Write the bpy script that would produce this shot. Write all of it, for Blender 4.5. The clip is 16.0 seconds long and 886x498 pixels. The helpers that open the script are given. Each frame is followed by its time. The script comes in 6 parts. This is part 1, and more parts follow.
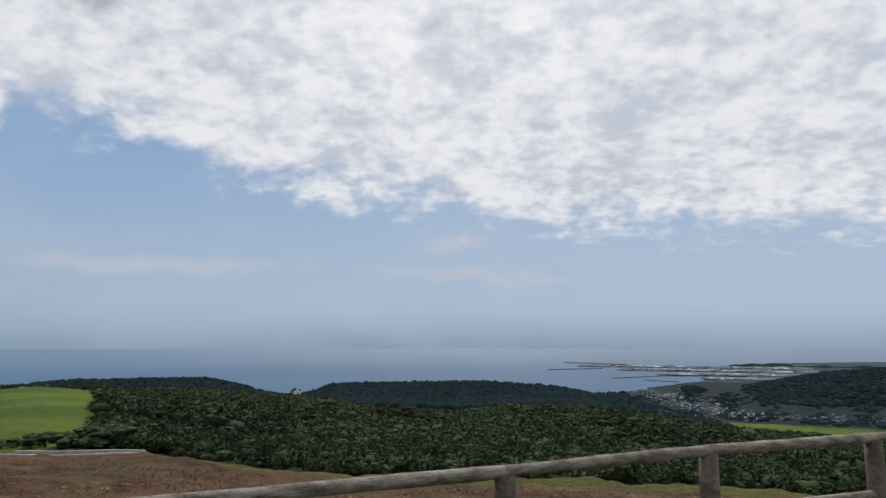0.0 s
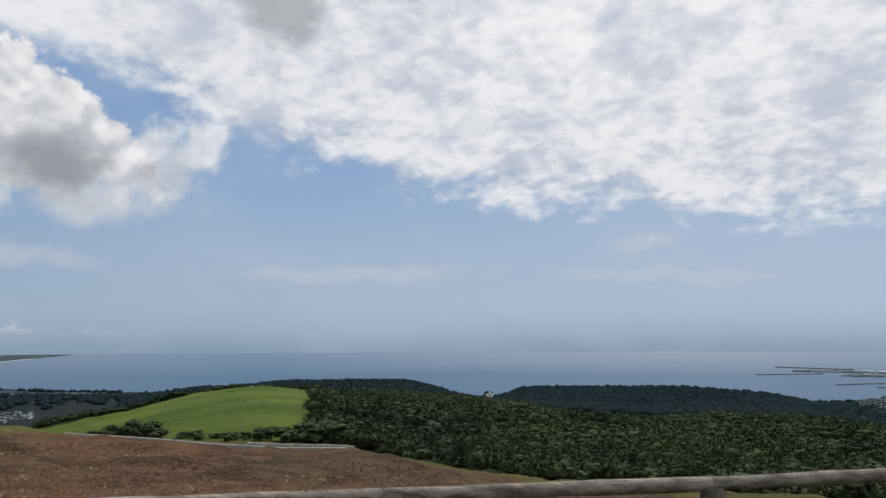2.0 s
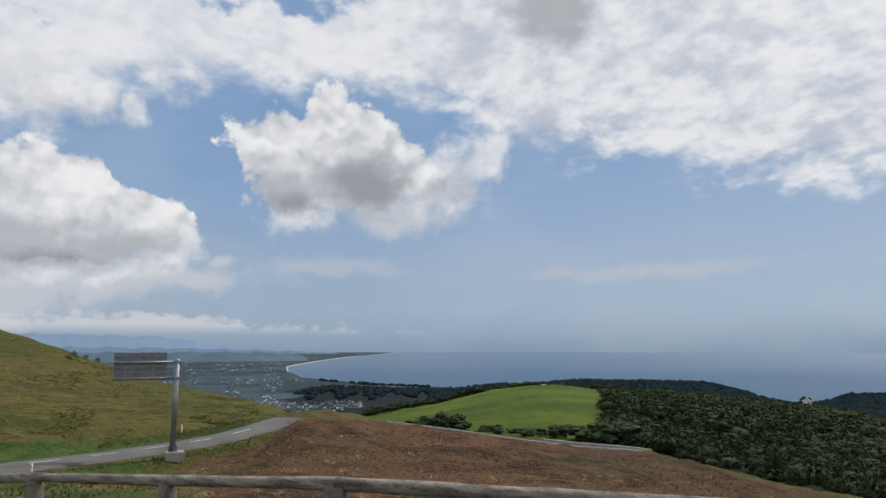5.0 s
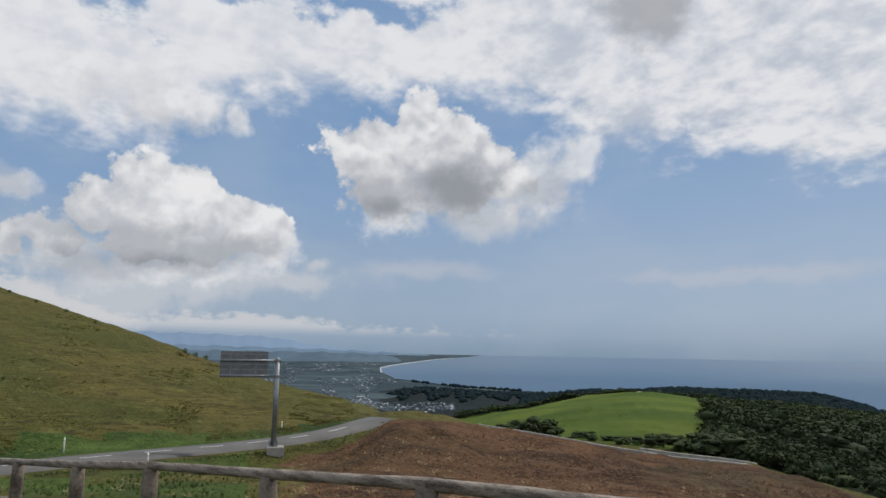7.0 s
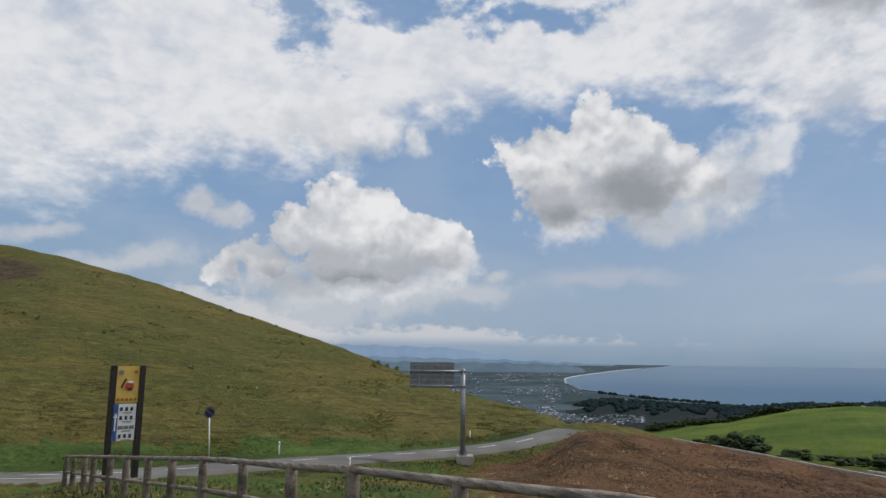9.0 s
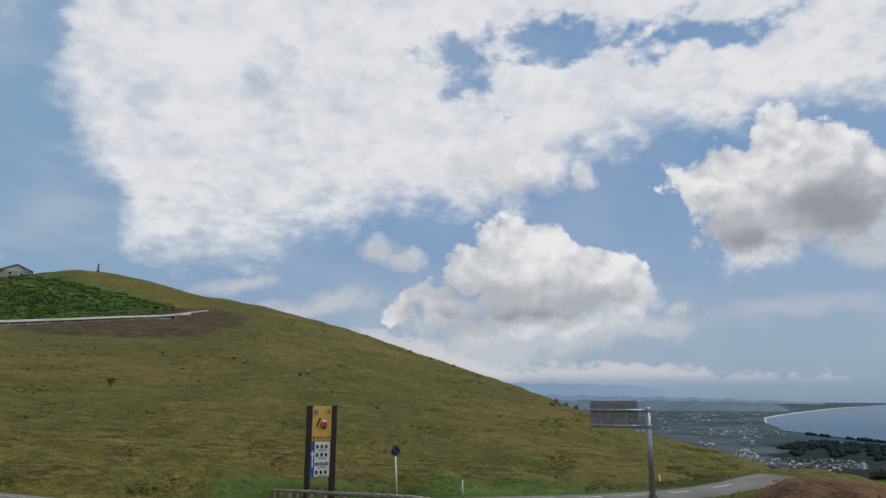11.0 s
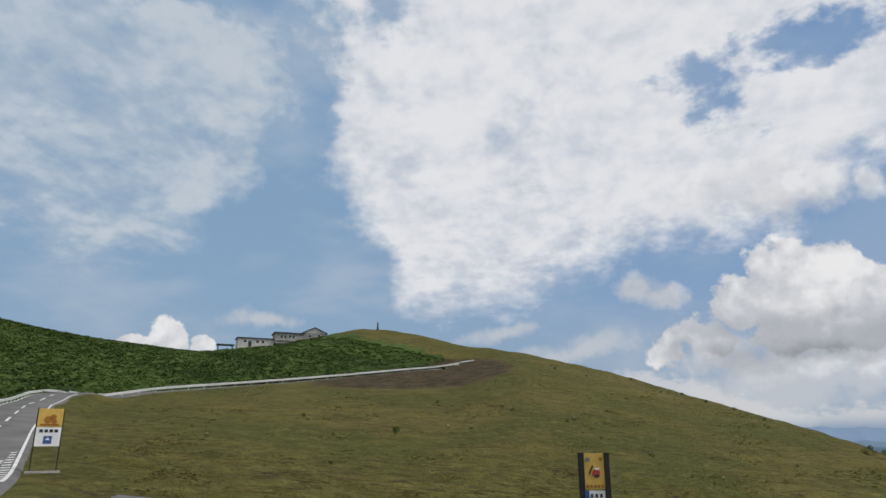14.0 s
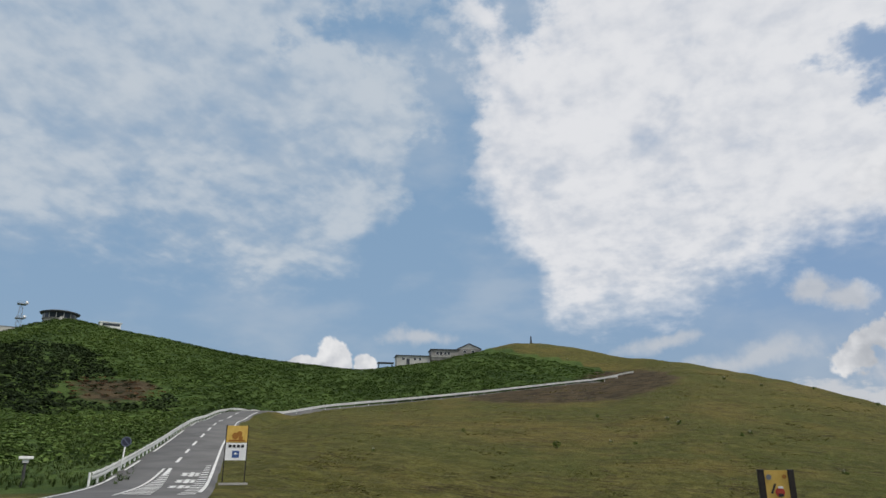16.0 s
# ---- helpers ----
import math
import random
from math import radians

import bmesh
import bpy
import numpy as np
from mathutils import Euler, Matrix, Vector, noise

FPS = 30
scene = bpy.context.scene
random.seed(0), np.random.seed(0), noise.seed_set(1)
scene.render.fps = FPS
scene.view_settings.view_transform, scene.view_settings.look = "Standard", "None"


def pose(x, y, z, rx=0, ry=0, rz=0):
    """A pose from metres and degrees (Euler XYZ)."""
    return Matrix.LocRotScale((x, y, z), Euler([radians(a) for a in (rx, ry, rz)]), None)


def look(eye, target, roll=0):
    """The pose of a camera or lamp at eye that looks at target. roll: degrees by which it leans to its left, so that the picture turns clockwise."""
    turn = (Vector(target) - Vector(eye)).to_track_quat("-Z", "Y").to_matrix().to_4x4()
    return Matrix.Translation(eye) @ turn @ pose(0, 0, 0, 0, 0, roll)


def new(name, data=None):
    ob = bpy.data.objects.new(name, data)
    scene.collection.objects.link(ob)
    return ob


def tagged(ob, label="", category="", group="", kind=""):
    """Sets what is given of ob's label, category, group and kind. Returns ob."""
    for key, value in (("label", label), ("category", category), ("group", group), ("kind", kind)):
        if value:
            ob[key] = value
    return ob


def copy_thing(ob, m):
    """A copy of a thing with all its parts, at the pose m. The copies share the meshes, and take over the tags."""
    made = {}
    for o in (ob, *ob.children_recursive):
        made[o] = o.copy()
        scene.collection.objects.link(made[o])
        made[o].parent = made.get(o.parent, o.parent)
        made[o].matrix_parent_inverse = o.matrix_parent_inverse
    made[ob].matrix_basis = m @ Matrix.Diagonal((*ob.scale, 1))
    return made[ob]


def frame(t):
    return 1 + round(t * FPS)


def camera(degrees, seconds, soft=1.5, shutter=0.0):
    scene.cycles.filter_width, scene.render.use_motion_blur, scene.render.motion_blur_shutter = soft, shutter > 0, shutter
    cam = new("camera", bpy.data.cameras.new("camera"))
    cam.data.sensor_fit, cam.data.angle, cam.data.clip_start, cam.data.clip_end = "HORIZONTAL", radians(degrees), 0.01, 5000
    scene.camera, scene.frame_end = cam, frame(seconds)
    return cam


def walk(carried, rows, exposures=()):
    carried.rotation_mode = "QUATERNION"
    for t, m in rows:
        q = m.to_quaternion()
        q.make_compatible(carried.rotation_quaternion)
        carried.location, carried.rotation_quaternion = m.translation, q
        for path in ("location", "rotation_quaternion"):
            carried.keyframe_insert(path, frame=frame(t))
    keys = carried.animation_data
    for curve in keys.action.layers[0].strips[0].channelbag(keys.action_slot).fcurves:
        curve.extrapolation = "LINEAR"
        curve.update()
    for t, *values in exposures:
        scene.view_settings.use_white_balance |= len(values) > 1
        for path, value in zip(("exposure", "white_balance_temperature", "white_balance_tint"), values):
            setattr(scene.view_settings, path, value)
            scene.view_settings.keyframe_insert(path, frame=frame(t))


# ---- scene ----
cam = camera(67.2, 16.0)
EYE = 1.75
# seconds, turn to the left, tilt up, lean: a person turns on the spot
TURNS = [
    (0.0, 2.63, 7.91, -0.01), (0.5, 6.27, 7.99, 0.11), (1.0, 9.67, 8.06, 0.23), (1.5, 13.80, 8.21, -0.08),
    (2.0, 18.60, 8.22, -0.22), (2.5, 23.38, 8.31, -0.01), (3.0, 27.36, 8.51, -0.32), (3.5, 30.97, 8.80, -0.29),
    (4.0, 34.66, 9.02, -0.11), (4.5, 39.11, 8.58, -0.20), (7.0, 50.71, 8.44, 0.93), (7.5, 53.05, 8.56, 0.57),
    (8.0, 58.50, 8.72, 0.60), (8.5, 62.74, 8.92, 0.48), (9.0, 66.10, 9.13, 0.55), (11.5, 84.71, 13.11, 0.01),
    (12.0, 88.39, 13.77, -0.02), (12.5, 92.08, 14.41, 0.02), (13.0, 95.77, 15.07, 0.07), (13.5, 99.48, 15.55, -0.23),
    (14.0, 103.01, 16.04, -0.10), (14.5, 106.08, 16.52, 0.03), (15.0, 109.44, 16.97, 0.09), (15.5, 112.89, 17.36, 0.0),
    (16.0, 116.20, 17.24, 0.05),
]


def turned(yaw, pitch, roll):
    a, e = radians(yaw), radians(pitch)
    ahead = Vector((-math.sin(a) * math.cos(e), math.cos(a) * math.cos(e), math.sin(e)))
    eye = Vector((0, 0, EYE))
    return look(eye, eye + ahead, roll)


walk(cam, [(t, turned(yaw, pitch, roll)) for t, yaw, pitch, roll in TURNS], [(0.0, 0.0), (3.0, 0.0), (7.0, -0.09), (16.0, -0.09)])

# ---- node helpers ----


class Nodes:
    """A small writer of node trees: numbers, sockets and nodes may all be given as inputs."""

    def __init__(self, tree):
        self.tree = tree
        tree.nodes.clear()

    def put(self, kind, inputs=(), out=0, **props):
        node = self.tree.nodes.new(kind)
        for key, value in props.items():
            setattr(node, key, value)
        for key, value in (inputs.items() if isinstance(inputs, dict) else enumerate(inputs)):
            if value is None:
                continue
            if isinstance(value, bpy.types.NodeSocket):
                self.tree.links.new(value, node.inputs[key])
            else:
                node.inputs[key].default_value = value
        return node.outputs[out] if len(node.outputs) else None

    def math(self, op, a, b=None, c=None, clamp=False):
        return self.put("ShaderNodeMath", [a, b, c], operation=op, use_clamp=clamp)

    def vec(self, op, a, b=None, out=0):
        return self.put("ShaderNodeVectorMath", [a, b], out, operation=op)

    def step(self, x, lo, hi, to_lo=0.0, to_hi=1.0):
        return self.put("ShaderNodeMapRange", [x, lo, hi, to_lo, to_hi], interpolation_type="SMOOTHSTEP")

    def noise(self, at, scale, detail=4.0, rough=0.55, out=0, warp=0.0):
        return self.put("ShaderNodeTexNoise", {"Vector": at, "Scale": scale, "Detail": detail, "Roughness": rough, "Distortion": warp}, out)

    def mix(self, f, a, b):
        return self.put("ShaderNodeMix", {0: f, 6: a, 7: b}, 2, data_type="RGBA")

    def ramp(self, x, stops, spline="LINEAR"):
        out = self.put("ShaderNodeValToRGB", [x])
        band = out.node.color_ramp
        band.interpolation = spline
        for n, (place, value) in enumerate(stops):
            el = band.elements[n] if n < 2 else band.elements.new(place)
            el.position = place
            el.color = (*value, 1) if isinstance(value, tuple) else (value, value, value, 1)
        return out


# ---- world: hazy summer sky with a mottled high layer and cumulus ----
SUN_EL, SUN_AZ = 53.0, 2.0

world = bpy.data.worlds.new("summer_sky")
scene.world = world
world.use_nodes = True
w = Nodes(world.node_tree)
way = w.put("ShaderNodeTexCoord")
xyz = w.put("ShaderNodeSeparateXYZ", [way]).node
wx, wy, wz = xyz.outputs
azim = w.math("MULTIPLY", w.math("ARCTAN2", w.math("MULTIPLY", wx, -1.0), wy), 180 / math.pi)
elev = w.math("MULTIPLY", w.math("ARCSINE", wz), 180 / math.pi)
squash = w.vec("MULTIPLY", way, (1.0, 1.0, 2.2))
n_big = w.noise(squash, 3.5, 3.0, 0.5)
n_mid = w.noise(squash, 9.0, 4.0, 0.55)
n_fine = w.noise(w.vec("MULTIPLY", way, (1.0, 1.0, 1.5)), 24.0, 4.0, 0.58)
bill = w.noise(way, 13.0, 7.0, 0.58)
bill2 = w.noise(w.vec("ADD", way, (3.1, 1.7, 0.02)), 32.0, 5.0, 0.6)


bend_a = w.vec("MULTIPLY", w.vec("SUBTRACT", w.noise(squash, 4.0, 3.0, 0.5, out=1), (0.5, 0.5, 0.5)), (9.0, 5.0, 0.0))
bend_b = w.vec("MULTIPLY", w.vec("SUBTRACT", w.noise(way, 17.0, 4.0, 0.55, out=1), (0.5, 0.5, 0.5)), (2.6, 2.2, 0.0))
exact = w.put("ShaderNodeCombineXYZ", [azim, elev, 0.0])
billowed = w.vec("ADD", exact, bend_b)


def cells(at):
    """Rounded heads of cloud in three sizes: 1 at the middle of a head, falling to its rim."""
    total = None
    for size, share in ((8.0, 0.58), (19.0, 0.28), (46.0, 0.14)):
        d = w.put("ShaderNodeTexVoronoi", {"Vector": at, "Scale": size, "Smoothness": 0.8, "Randomness": 1.0}, feature="SMOOTH_F1")
        d = w.math("MULTIPLY", w.math("SUBTRACT", 1.0, d), share)
        total = d if total is None else w.math("ADD", total, d)
    return total


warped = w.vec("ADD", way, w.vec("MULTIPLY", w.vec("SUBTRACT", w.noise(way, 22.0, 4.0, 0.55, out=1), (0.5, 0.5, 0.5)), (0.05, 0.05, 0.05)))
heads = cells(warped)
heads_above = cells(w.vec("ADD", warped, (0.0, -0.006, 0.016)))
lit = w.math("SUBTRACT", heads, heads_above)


def swing(n, amount):
    return w.math("MULTIPLY", w.math("SUBTRACT", n, 0.5), amount)


def blob(az, el, wide, high, tilt=0.0, at=None):
    """How deep a direction lies in a tilted ellipse: 1 at its middle, 0 at its rim."""
    inside = w.put("ShaderNodeMapping", [at or billowed, (az, el, 0), (0, 0, radians(tilt)), (wide, high, 1)], vector_type="TEXTURE")
    return w.math("SUBTRACT", 1.0, w.vec("LENGTH", inside, out=1))


def union(blobs, at=None, soft=0.25):
    total = blob(*blobs[0], at=at)
    for b in blobs[1:]:
        total = w.math("SMOOTH_MAX", total, blob(*b, at=at), soft)
    return total


# clear air: a soft dim band where the sea meets it, pale above, deeper overhead
sky_tex = w.put("ShaderNodeTexSky", sky_type="NISHITA", sun_disc=False, sun_elevation=radians(SUN_EL), sun_rotation=radians(-SUN_AZ), altitude=300.0, air_density=1.2, dust_density=2.2, ozone_density=1.6)
clear = w.vec("MULTIPLY", sky_tex, (0.052, 0.052, 0.052))
el_unit = w.math("DIVIDE", w.math("ADD", elev, 1.0), 41.0, clamp=True)
haze = w.ramp(el_unit, [(0.0, (0.225, 0.325, 0.45)), (0.02, (0.26, 0.37, 0.505)), (0.05, (0.305, 0.415, 0.56)), (0.09, (0.325, 0.44, 0.59)), (0.18, (0.32, 0.435, 0.605)), (0.31, (0.265, 0.405, 0.63)), (0.56, (0.20, 0.35, 0.60)), (1.0, (0.16, 0.31, 0.57))])
air = w.mix(0.84, clear, haze)
sunward = w.math("MULTIPLY", w.step(azim, 75.0, -25.0), w.math("MULTIPLY", w.step(elev, 20.0, 6.0), w.step(elev, -0.3, 3.5)))
air = w.mix(w.math("MULTIPLY", sunward, 0.6), air, (0.44, 0.545, 0.69, 1))
streak = w.step(w.math("ADD", union([(26, 6.1, 16, 1.0, -1), (0, 5.7, 12, 0.9, 2), (1.5, 8.3, 4.5, 0.9, 0), (52, 6.6, 8, 1.2, 0)]), swing(n_mid, 0.9)), 0.0, 0.8)
west = w.math("MULTIPLY", w.step(azim, 75.0, 120.0), 0.6)
air = w.mix(west, air, (0.265, 0.405, 0.555, 1))
veil = w.math("MULTIPLY", w.step(w.math("ADD", n_big, swing(n_mid, 0.5)), 0.38, 0.66), w.step(azim, 60.0, 100.0, 0.14, 0.4))
air = w.mix(veil, air, (0.52, 0.58, 0.65, 1))
air = w.mix(w.math("MULTIPLY", streak, 0.6), air, (0.50, 0.535, 0.615, 1))

# high mottled layer: seen on a level sheet overhead, so that its cells flatten towards the horizon
over = w.math("DIVIDE", 1.0, w.math("ADD", w.math("MAXIMUM", wz, 0.0), 0.32))
sheet = w.vec("MULTIPLY", way, w.put("ShaderNodeCombineXYZ", [over, over, 0.0]))
patch_a = w.noise(sheet, 4.4, 4.0, 0.6, warp=0.3)
patch_b = w.noise(sheet, 10.0, 4.0, 0.55, warp=0.25)
patch_c = w.noise(sheet, 27.0, 3.0, 0.5)
EDGE = [(-40, 7.5), (-31, 8.4), (-21, 9.6), (-8, 10.4), (4, 11.6), (14, 12.9), (20, 13.5), (23, 15.6), (28, 16.4), (36, 16.9), (40.3, 19.6), (46, 21.2), (55, 21.5), (63, 21.0), (67.5, 20.0), (71, 18.4),
        (75.3, 16.0), (82.5, 16.3), (88, 14.8), (96, 11.5), (103, 10.2), (106.3, 11.0), (108.4, 16.0), (111, 20.5), (114, 23), (119, 20.0), (130, 13.0), (138, 14.7), (148, 16), (160, 14)]
bent = w.put("ShaderNodeSeparateXYZ", [w.vec("ADD", billowed, w.vec("MULTIPLY", bend_a, (0.55, 0.45, 0.0)))]).node.outputs
edge_el = w.math("MULTIPLY", w.ramp(w.put("ShaderNodeMapRange", [bent[0], -60.0, 180.0, 0.0, 1.0]), [((a + 60) / 240, e / 40) for a, e in EDGE]), 40.0)
above = w.math("DIVIDE", w.math("SUBTRACT", bent[1], edge_el), 4.0)
above = w.math("MINIMUM", above, 0.9)
for n_, much in ((patch_a, 1.5), (n_mid, 0.9), (patch_b, 1.3), (patch_c, 0.5), (bill2, 0.35)):
    above = w.math("ADD", above, swing(n_, much))
GAPS = [(70, 28.8, 9.0, 1.9, -3), (78.5, 26.6, 3.0, 1.6, 50), (58, 28.2, 6, 0.9, 0), (116.6, 28, 2.8, 9, 6), (123.5, 35.0, 6.5, 2.4, -8), (108, 37, 3, 2.5, 0)]
gaps = union(GAPS, w.vec("ADD", billowed, bend_a))
gap_raw = w.math("ADD", gaps, w.math("ADD", swing(n_mid, 3.2), w.math("ADD", swing(patch_b, 1.6), swing(n_fine, 2.8))))
above = w.math("SUBTRACT", above, w.math("MULTIPLY", w.step(gap_raw, -0.9, 1.1), 1.5))
westward = w.step(bent[0], 111.0, 119.0)
torn = w.math("ADD", w.math("MULTIPLY", patch_a, 0.5), w.math("ADD", w.math("MULTIPLY", patch_b, 0.35), w.math("MULTIPLY", patch_c, 0.15)))
torn = w.step(torn, 0.34, 0.62, 0.2, 0.84)
torn = w.math("ADD", w.math("MULTIPLY", torn, westward), w.math("SUBTRACT", 1.0, westward))
layer = w.math("MULTIPLY", w.step(above, -0.45, w.step(azim, 62.0, 100.0, 0.55, 0.95)), torn)
mottle = w.math("ADD", w.math("MULTIPLY", patch_b, 0.6), w.math("MULTIPLY", patch_c, 0.4))
calm = w.step(azim, 30.0, 75.0, 0.0, 0.5)
grey = w.step(w.math("ADD", mottle, swing(patch_a, 0.7)), 0.31, 0.65)
grey = w.math("ADD", w.math("MULTIPLY", grey, w.math("SUBTRACT", 1.0, calm)), calm)
layer_col = w.mix(grey, (0.52, 0.565, 0.65, 1), (0.80, 0.81, 0.84, 1))
layer_col = w.mix(w.math("MULTIPLY", westward, 0.85), layer_col, w.mix(grey, (0.40, 0.475, 0.555, 1), (0.56, 0.62, 0.68, 1)))
glare = w.step(blob(2, 31, 32, 18), 0.0, 1.0)
layer_col = w.mix(w.math("MULTIPLY", glare, 0.55), layer_col, w.mix(grey, (0.72, 0.74, 0.79, 1), (1.0, 0.99, 0.98, 1)))
sky = w.mix(layer, air, layer_col)
smudge = w.step(w.math("ADD", union([(33.0, 28.6, 5.0, 4.6, 0), (21, 30.2, 6, 1.6, 0), (30, 30.8, 6.5, 2.4, 0)], billowed), w.math("ADD", swing(n_mid, 0.8), swing(bill2, 0.6))), -0.02, 0.5)
sky = w.mix(w.math("MULTIPLY", smudge, 0.9), sky, (0.40, 0.415, 0.445, 1))

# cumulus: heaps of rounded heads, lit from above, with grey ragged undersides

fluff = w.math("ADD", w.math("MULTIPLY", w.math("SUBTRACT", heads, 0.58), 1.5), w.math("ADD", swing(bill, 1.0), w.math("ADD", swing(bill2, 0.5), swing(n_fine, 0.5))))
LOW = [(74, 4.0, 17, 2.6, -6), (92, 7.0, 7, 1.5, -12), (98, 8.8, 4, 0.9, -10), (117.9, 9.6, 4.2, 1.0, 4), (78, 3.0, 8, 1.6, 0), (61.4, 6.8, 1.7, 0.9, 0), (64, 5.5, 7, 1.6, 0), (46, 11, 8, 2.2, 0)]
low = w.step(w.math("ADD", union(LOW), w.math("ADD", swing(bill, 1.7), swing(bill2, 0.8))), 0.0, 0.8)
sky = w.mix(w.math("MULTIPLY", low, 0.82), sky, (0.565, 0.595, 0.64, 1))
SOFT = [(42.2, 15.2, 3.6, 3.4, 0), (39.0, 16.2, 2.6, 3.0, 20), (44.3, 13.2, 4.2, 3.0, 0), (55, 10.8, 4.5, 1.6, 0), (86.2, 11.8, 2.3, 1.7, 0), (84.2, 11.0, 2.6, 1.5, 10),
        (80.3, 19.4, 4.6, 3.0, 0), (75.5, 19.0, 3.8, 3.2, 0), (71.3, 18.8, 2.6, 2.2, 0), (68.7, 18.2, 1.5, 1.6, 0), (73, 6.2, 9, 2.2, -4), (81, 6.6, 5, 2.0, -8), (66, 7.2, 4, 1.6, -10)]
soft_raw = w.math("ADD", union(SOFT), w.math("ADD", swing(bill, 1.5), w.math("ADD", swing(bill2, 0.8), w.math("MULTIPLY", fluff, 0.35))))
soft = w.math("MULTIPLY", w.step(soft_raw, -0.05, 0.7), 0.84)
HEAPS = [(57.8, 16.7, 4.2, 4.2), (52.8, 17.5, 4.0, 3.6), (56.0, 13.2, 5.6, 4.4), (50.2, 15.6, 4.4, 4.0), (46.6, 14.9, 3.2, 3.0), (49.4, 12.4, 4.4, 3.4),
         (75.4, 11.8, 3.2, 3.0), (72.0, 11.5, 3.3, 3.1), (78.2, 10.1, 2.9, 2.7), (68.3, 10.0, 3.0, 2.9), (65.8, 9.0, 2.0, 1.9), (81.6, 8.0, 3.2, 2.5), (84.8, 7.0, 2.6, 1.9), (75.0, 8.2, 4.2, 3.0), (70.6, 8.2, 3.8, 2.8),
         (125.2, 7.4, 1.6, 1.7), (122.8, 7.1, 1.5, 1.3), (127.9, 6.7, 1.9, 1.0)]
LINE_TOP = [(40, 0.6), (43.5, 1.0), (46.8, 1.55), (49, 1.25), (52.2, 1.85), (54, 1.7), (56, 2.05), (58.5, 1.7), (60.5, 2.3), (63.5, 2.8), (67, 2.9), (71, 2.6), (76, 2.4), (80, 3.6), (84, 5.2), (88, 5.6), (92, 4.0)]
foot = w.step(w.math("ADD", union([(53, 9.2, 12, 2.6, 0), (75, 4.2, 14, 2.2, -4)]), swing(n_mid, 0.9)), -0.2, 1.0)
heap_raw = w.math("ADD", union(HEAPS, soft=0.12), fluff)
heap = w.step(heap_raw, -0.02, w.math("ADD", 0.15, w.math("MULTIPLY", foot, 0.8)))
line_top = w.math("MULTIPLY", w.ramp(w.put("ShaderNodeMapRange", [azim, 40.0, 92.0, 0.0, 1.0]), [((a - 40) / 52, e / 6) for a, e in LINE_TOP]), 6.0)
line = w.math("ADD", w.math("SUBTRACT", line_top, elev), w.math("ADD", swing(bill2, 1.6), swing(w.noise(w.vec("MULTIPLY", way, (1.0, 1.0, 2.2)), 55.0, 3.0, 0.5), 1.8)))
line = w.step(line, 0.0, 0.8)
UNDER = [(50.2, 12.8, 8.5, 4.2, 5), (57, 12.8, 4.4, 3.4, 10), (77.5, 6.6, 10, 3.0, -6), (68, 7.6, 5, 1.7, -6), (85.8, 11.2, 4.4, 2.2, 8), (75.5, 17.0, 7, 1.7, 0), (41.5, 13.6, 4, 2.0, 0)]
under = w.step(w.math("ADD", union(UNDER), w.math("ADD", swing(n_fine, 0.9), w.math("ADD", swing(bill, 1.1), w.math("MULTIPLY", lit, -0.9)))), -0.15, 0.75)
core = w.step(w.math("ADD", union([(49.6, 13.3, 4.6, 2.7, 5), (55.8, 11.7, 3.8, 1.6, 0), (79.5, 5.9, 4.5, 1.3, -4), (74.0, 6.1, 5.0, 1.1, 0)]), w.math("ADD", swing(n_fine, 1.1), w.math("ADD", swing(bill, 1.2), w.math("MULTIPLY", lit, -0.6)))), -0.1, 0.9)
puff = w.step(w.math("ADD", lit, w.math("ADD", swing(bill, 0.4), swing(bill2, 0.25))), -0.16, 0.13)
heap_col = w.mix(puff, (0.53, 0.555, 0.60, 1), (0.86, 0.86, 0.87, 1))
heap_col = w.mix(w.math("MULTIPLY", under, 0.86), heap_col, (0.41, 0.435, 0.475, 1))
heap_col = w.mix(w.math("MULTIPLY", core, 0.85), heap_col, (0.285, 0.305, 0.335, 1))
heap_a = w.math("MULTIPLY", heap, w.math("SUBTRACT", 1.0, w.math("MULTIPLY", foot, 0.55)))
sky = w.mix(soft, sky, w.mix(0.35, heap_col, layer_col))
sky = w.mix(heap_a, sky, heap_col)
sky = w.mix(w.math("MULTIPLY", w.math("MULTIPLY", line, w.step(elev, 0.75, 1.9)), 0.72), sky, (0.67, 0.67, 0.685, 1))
# below the horizon: the same haze, dimmer
below = w.step(elev, -3.0, -0.7)
sky = w.mix(below, (0.16, 0.19, 0.22, 1), sky)
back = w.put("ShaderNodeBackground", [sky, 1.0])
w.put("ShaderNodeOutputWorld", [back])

sun = new("sun", bpy.data.lights.new("sun", "SUN"))
sun.data.energy, sun.data.angle, sun.data.color = 2.4, radians(1.2), (1.0, 0.95, 0.87)
sun_way = Vector((-math.sin(radians(SUN_AZ)) * math.cos(radians(SUN_EL)), math.cos(radians(SUN_AZ)) * math.cos(radians(SUN_EL)), math.sin(radians(SUN_EL))))
sun.matrix_world = look(sun_way * 50, (0, 0, 0))

# ---- materials ----


def material(name):
    m = bpy.data.materials.new(name)
    m.use_nodes = True
    return m, Nodes(m.node_tree)


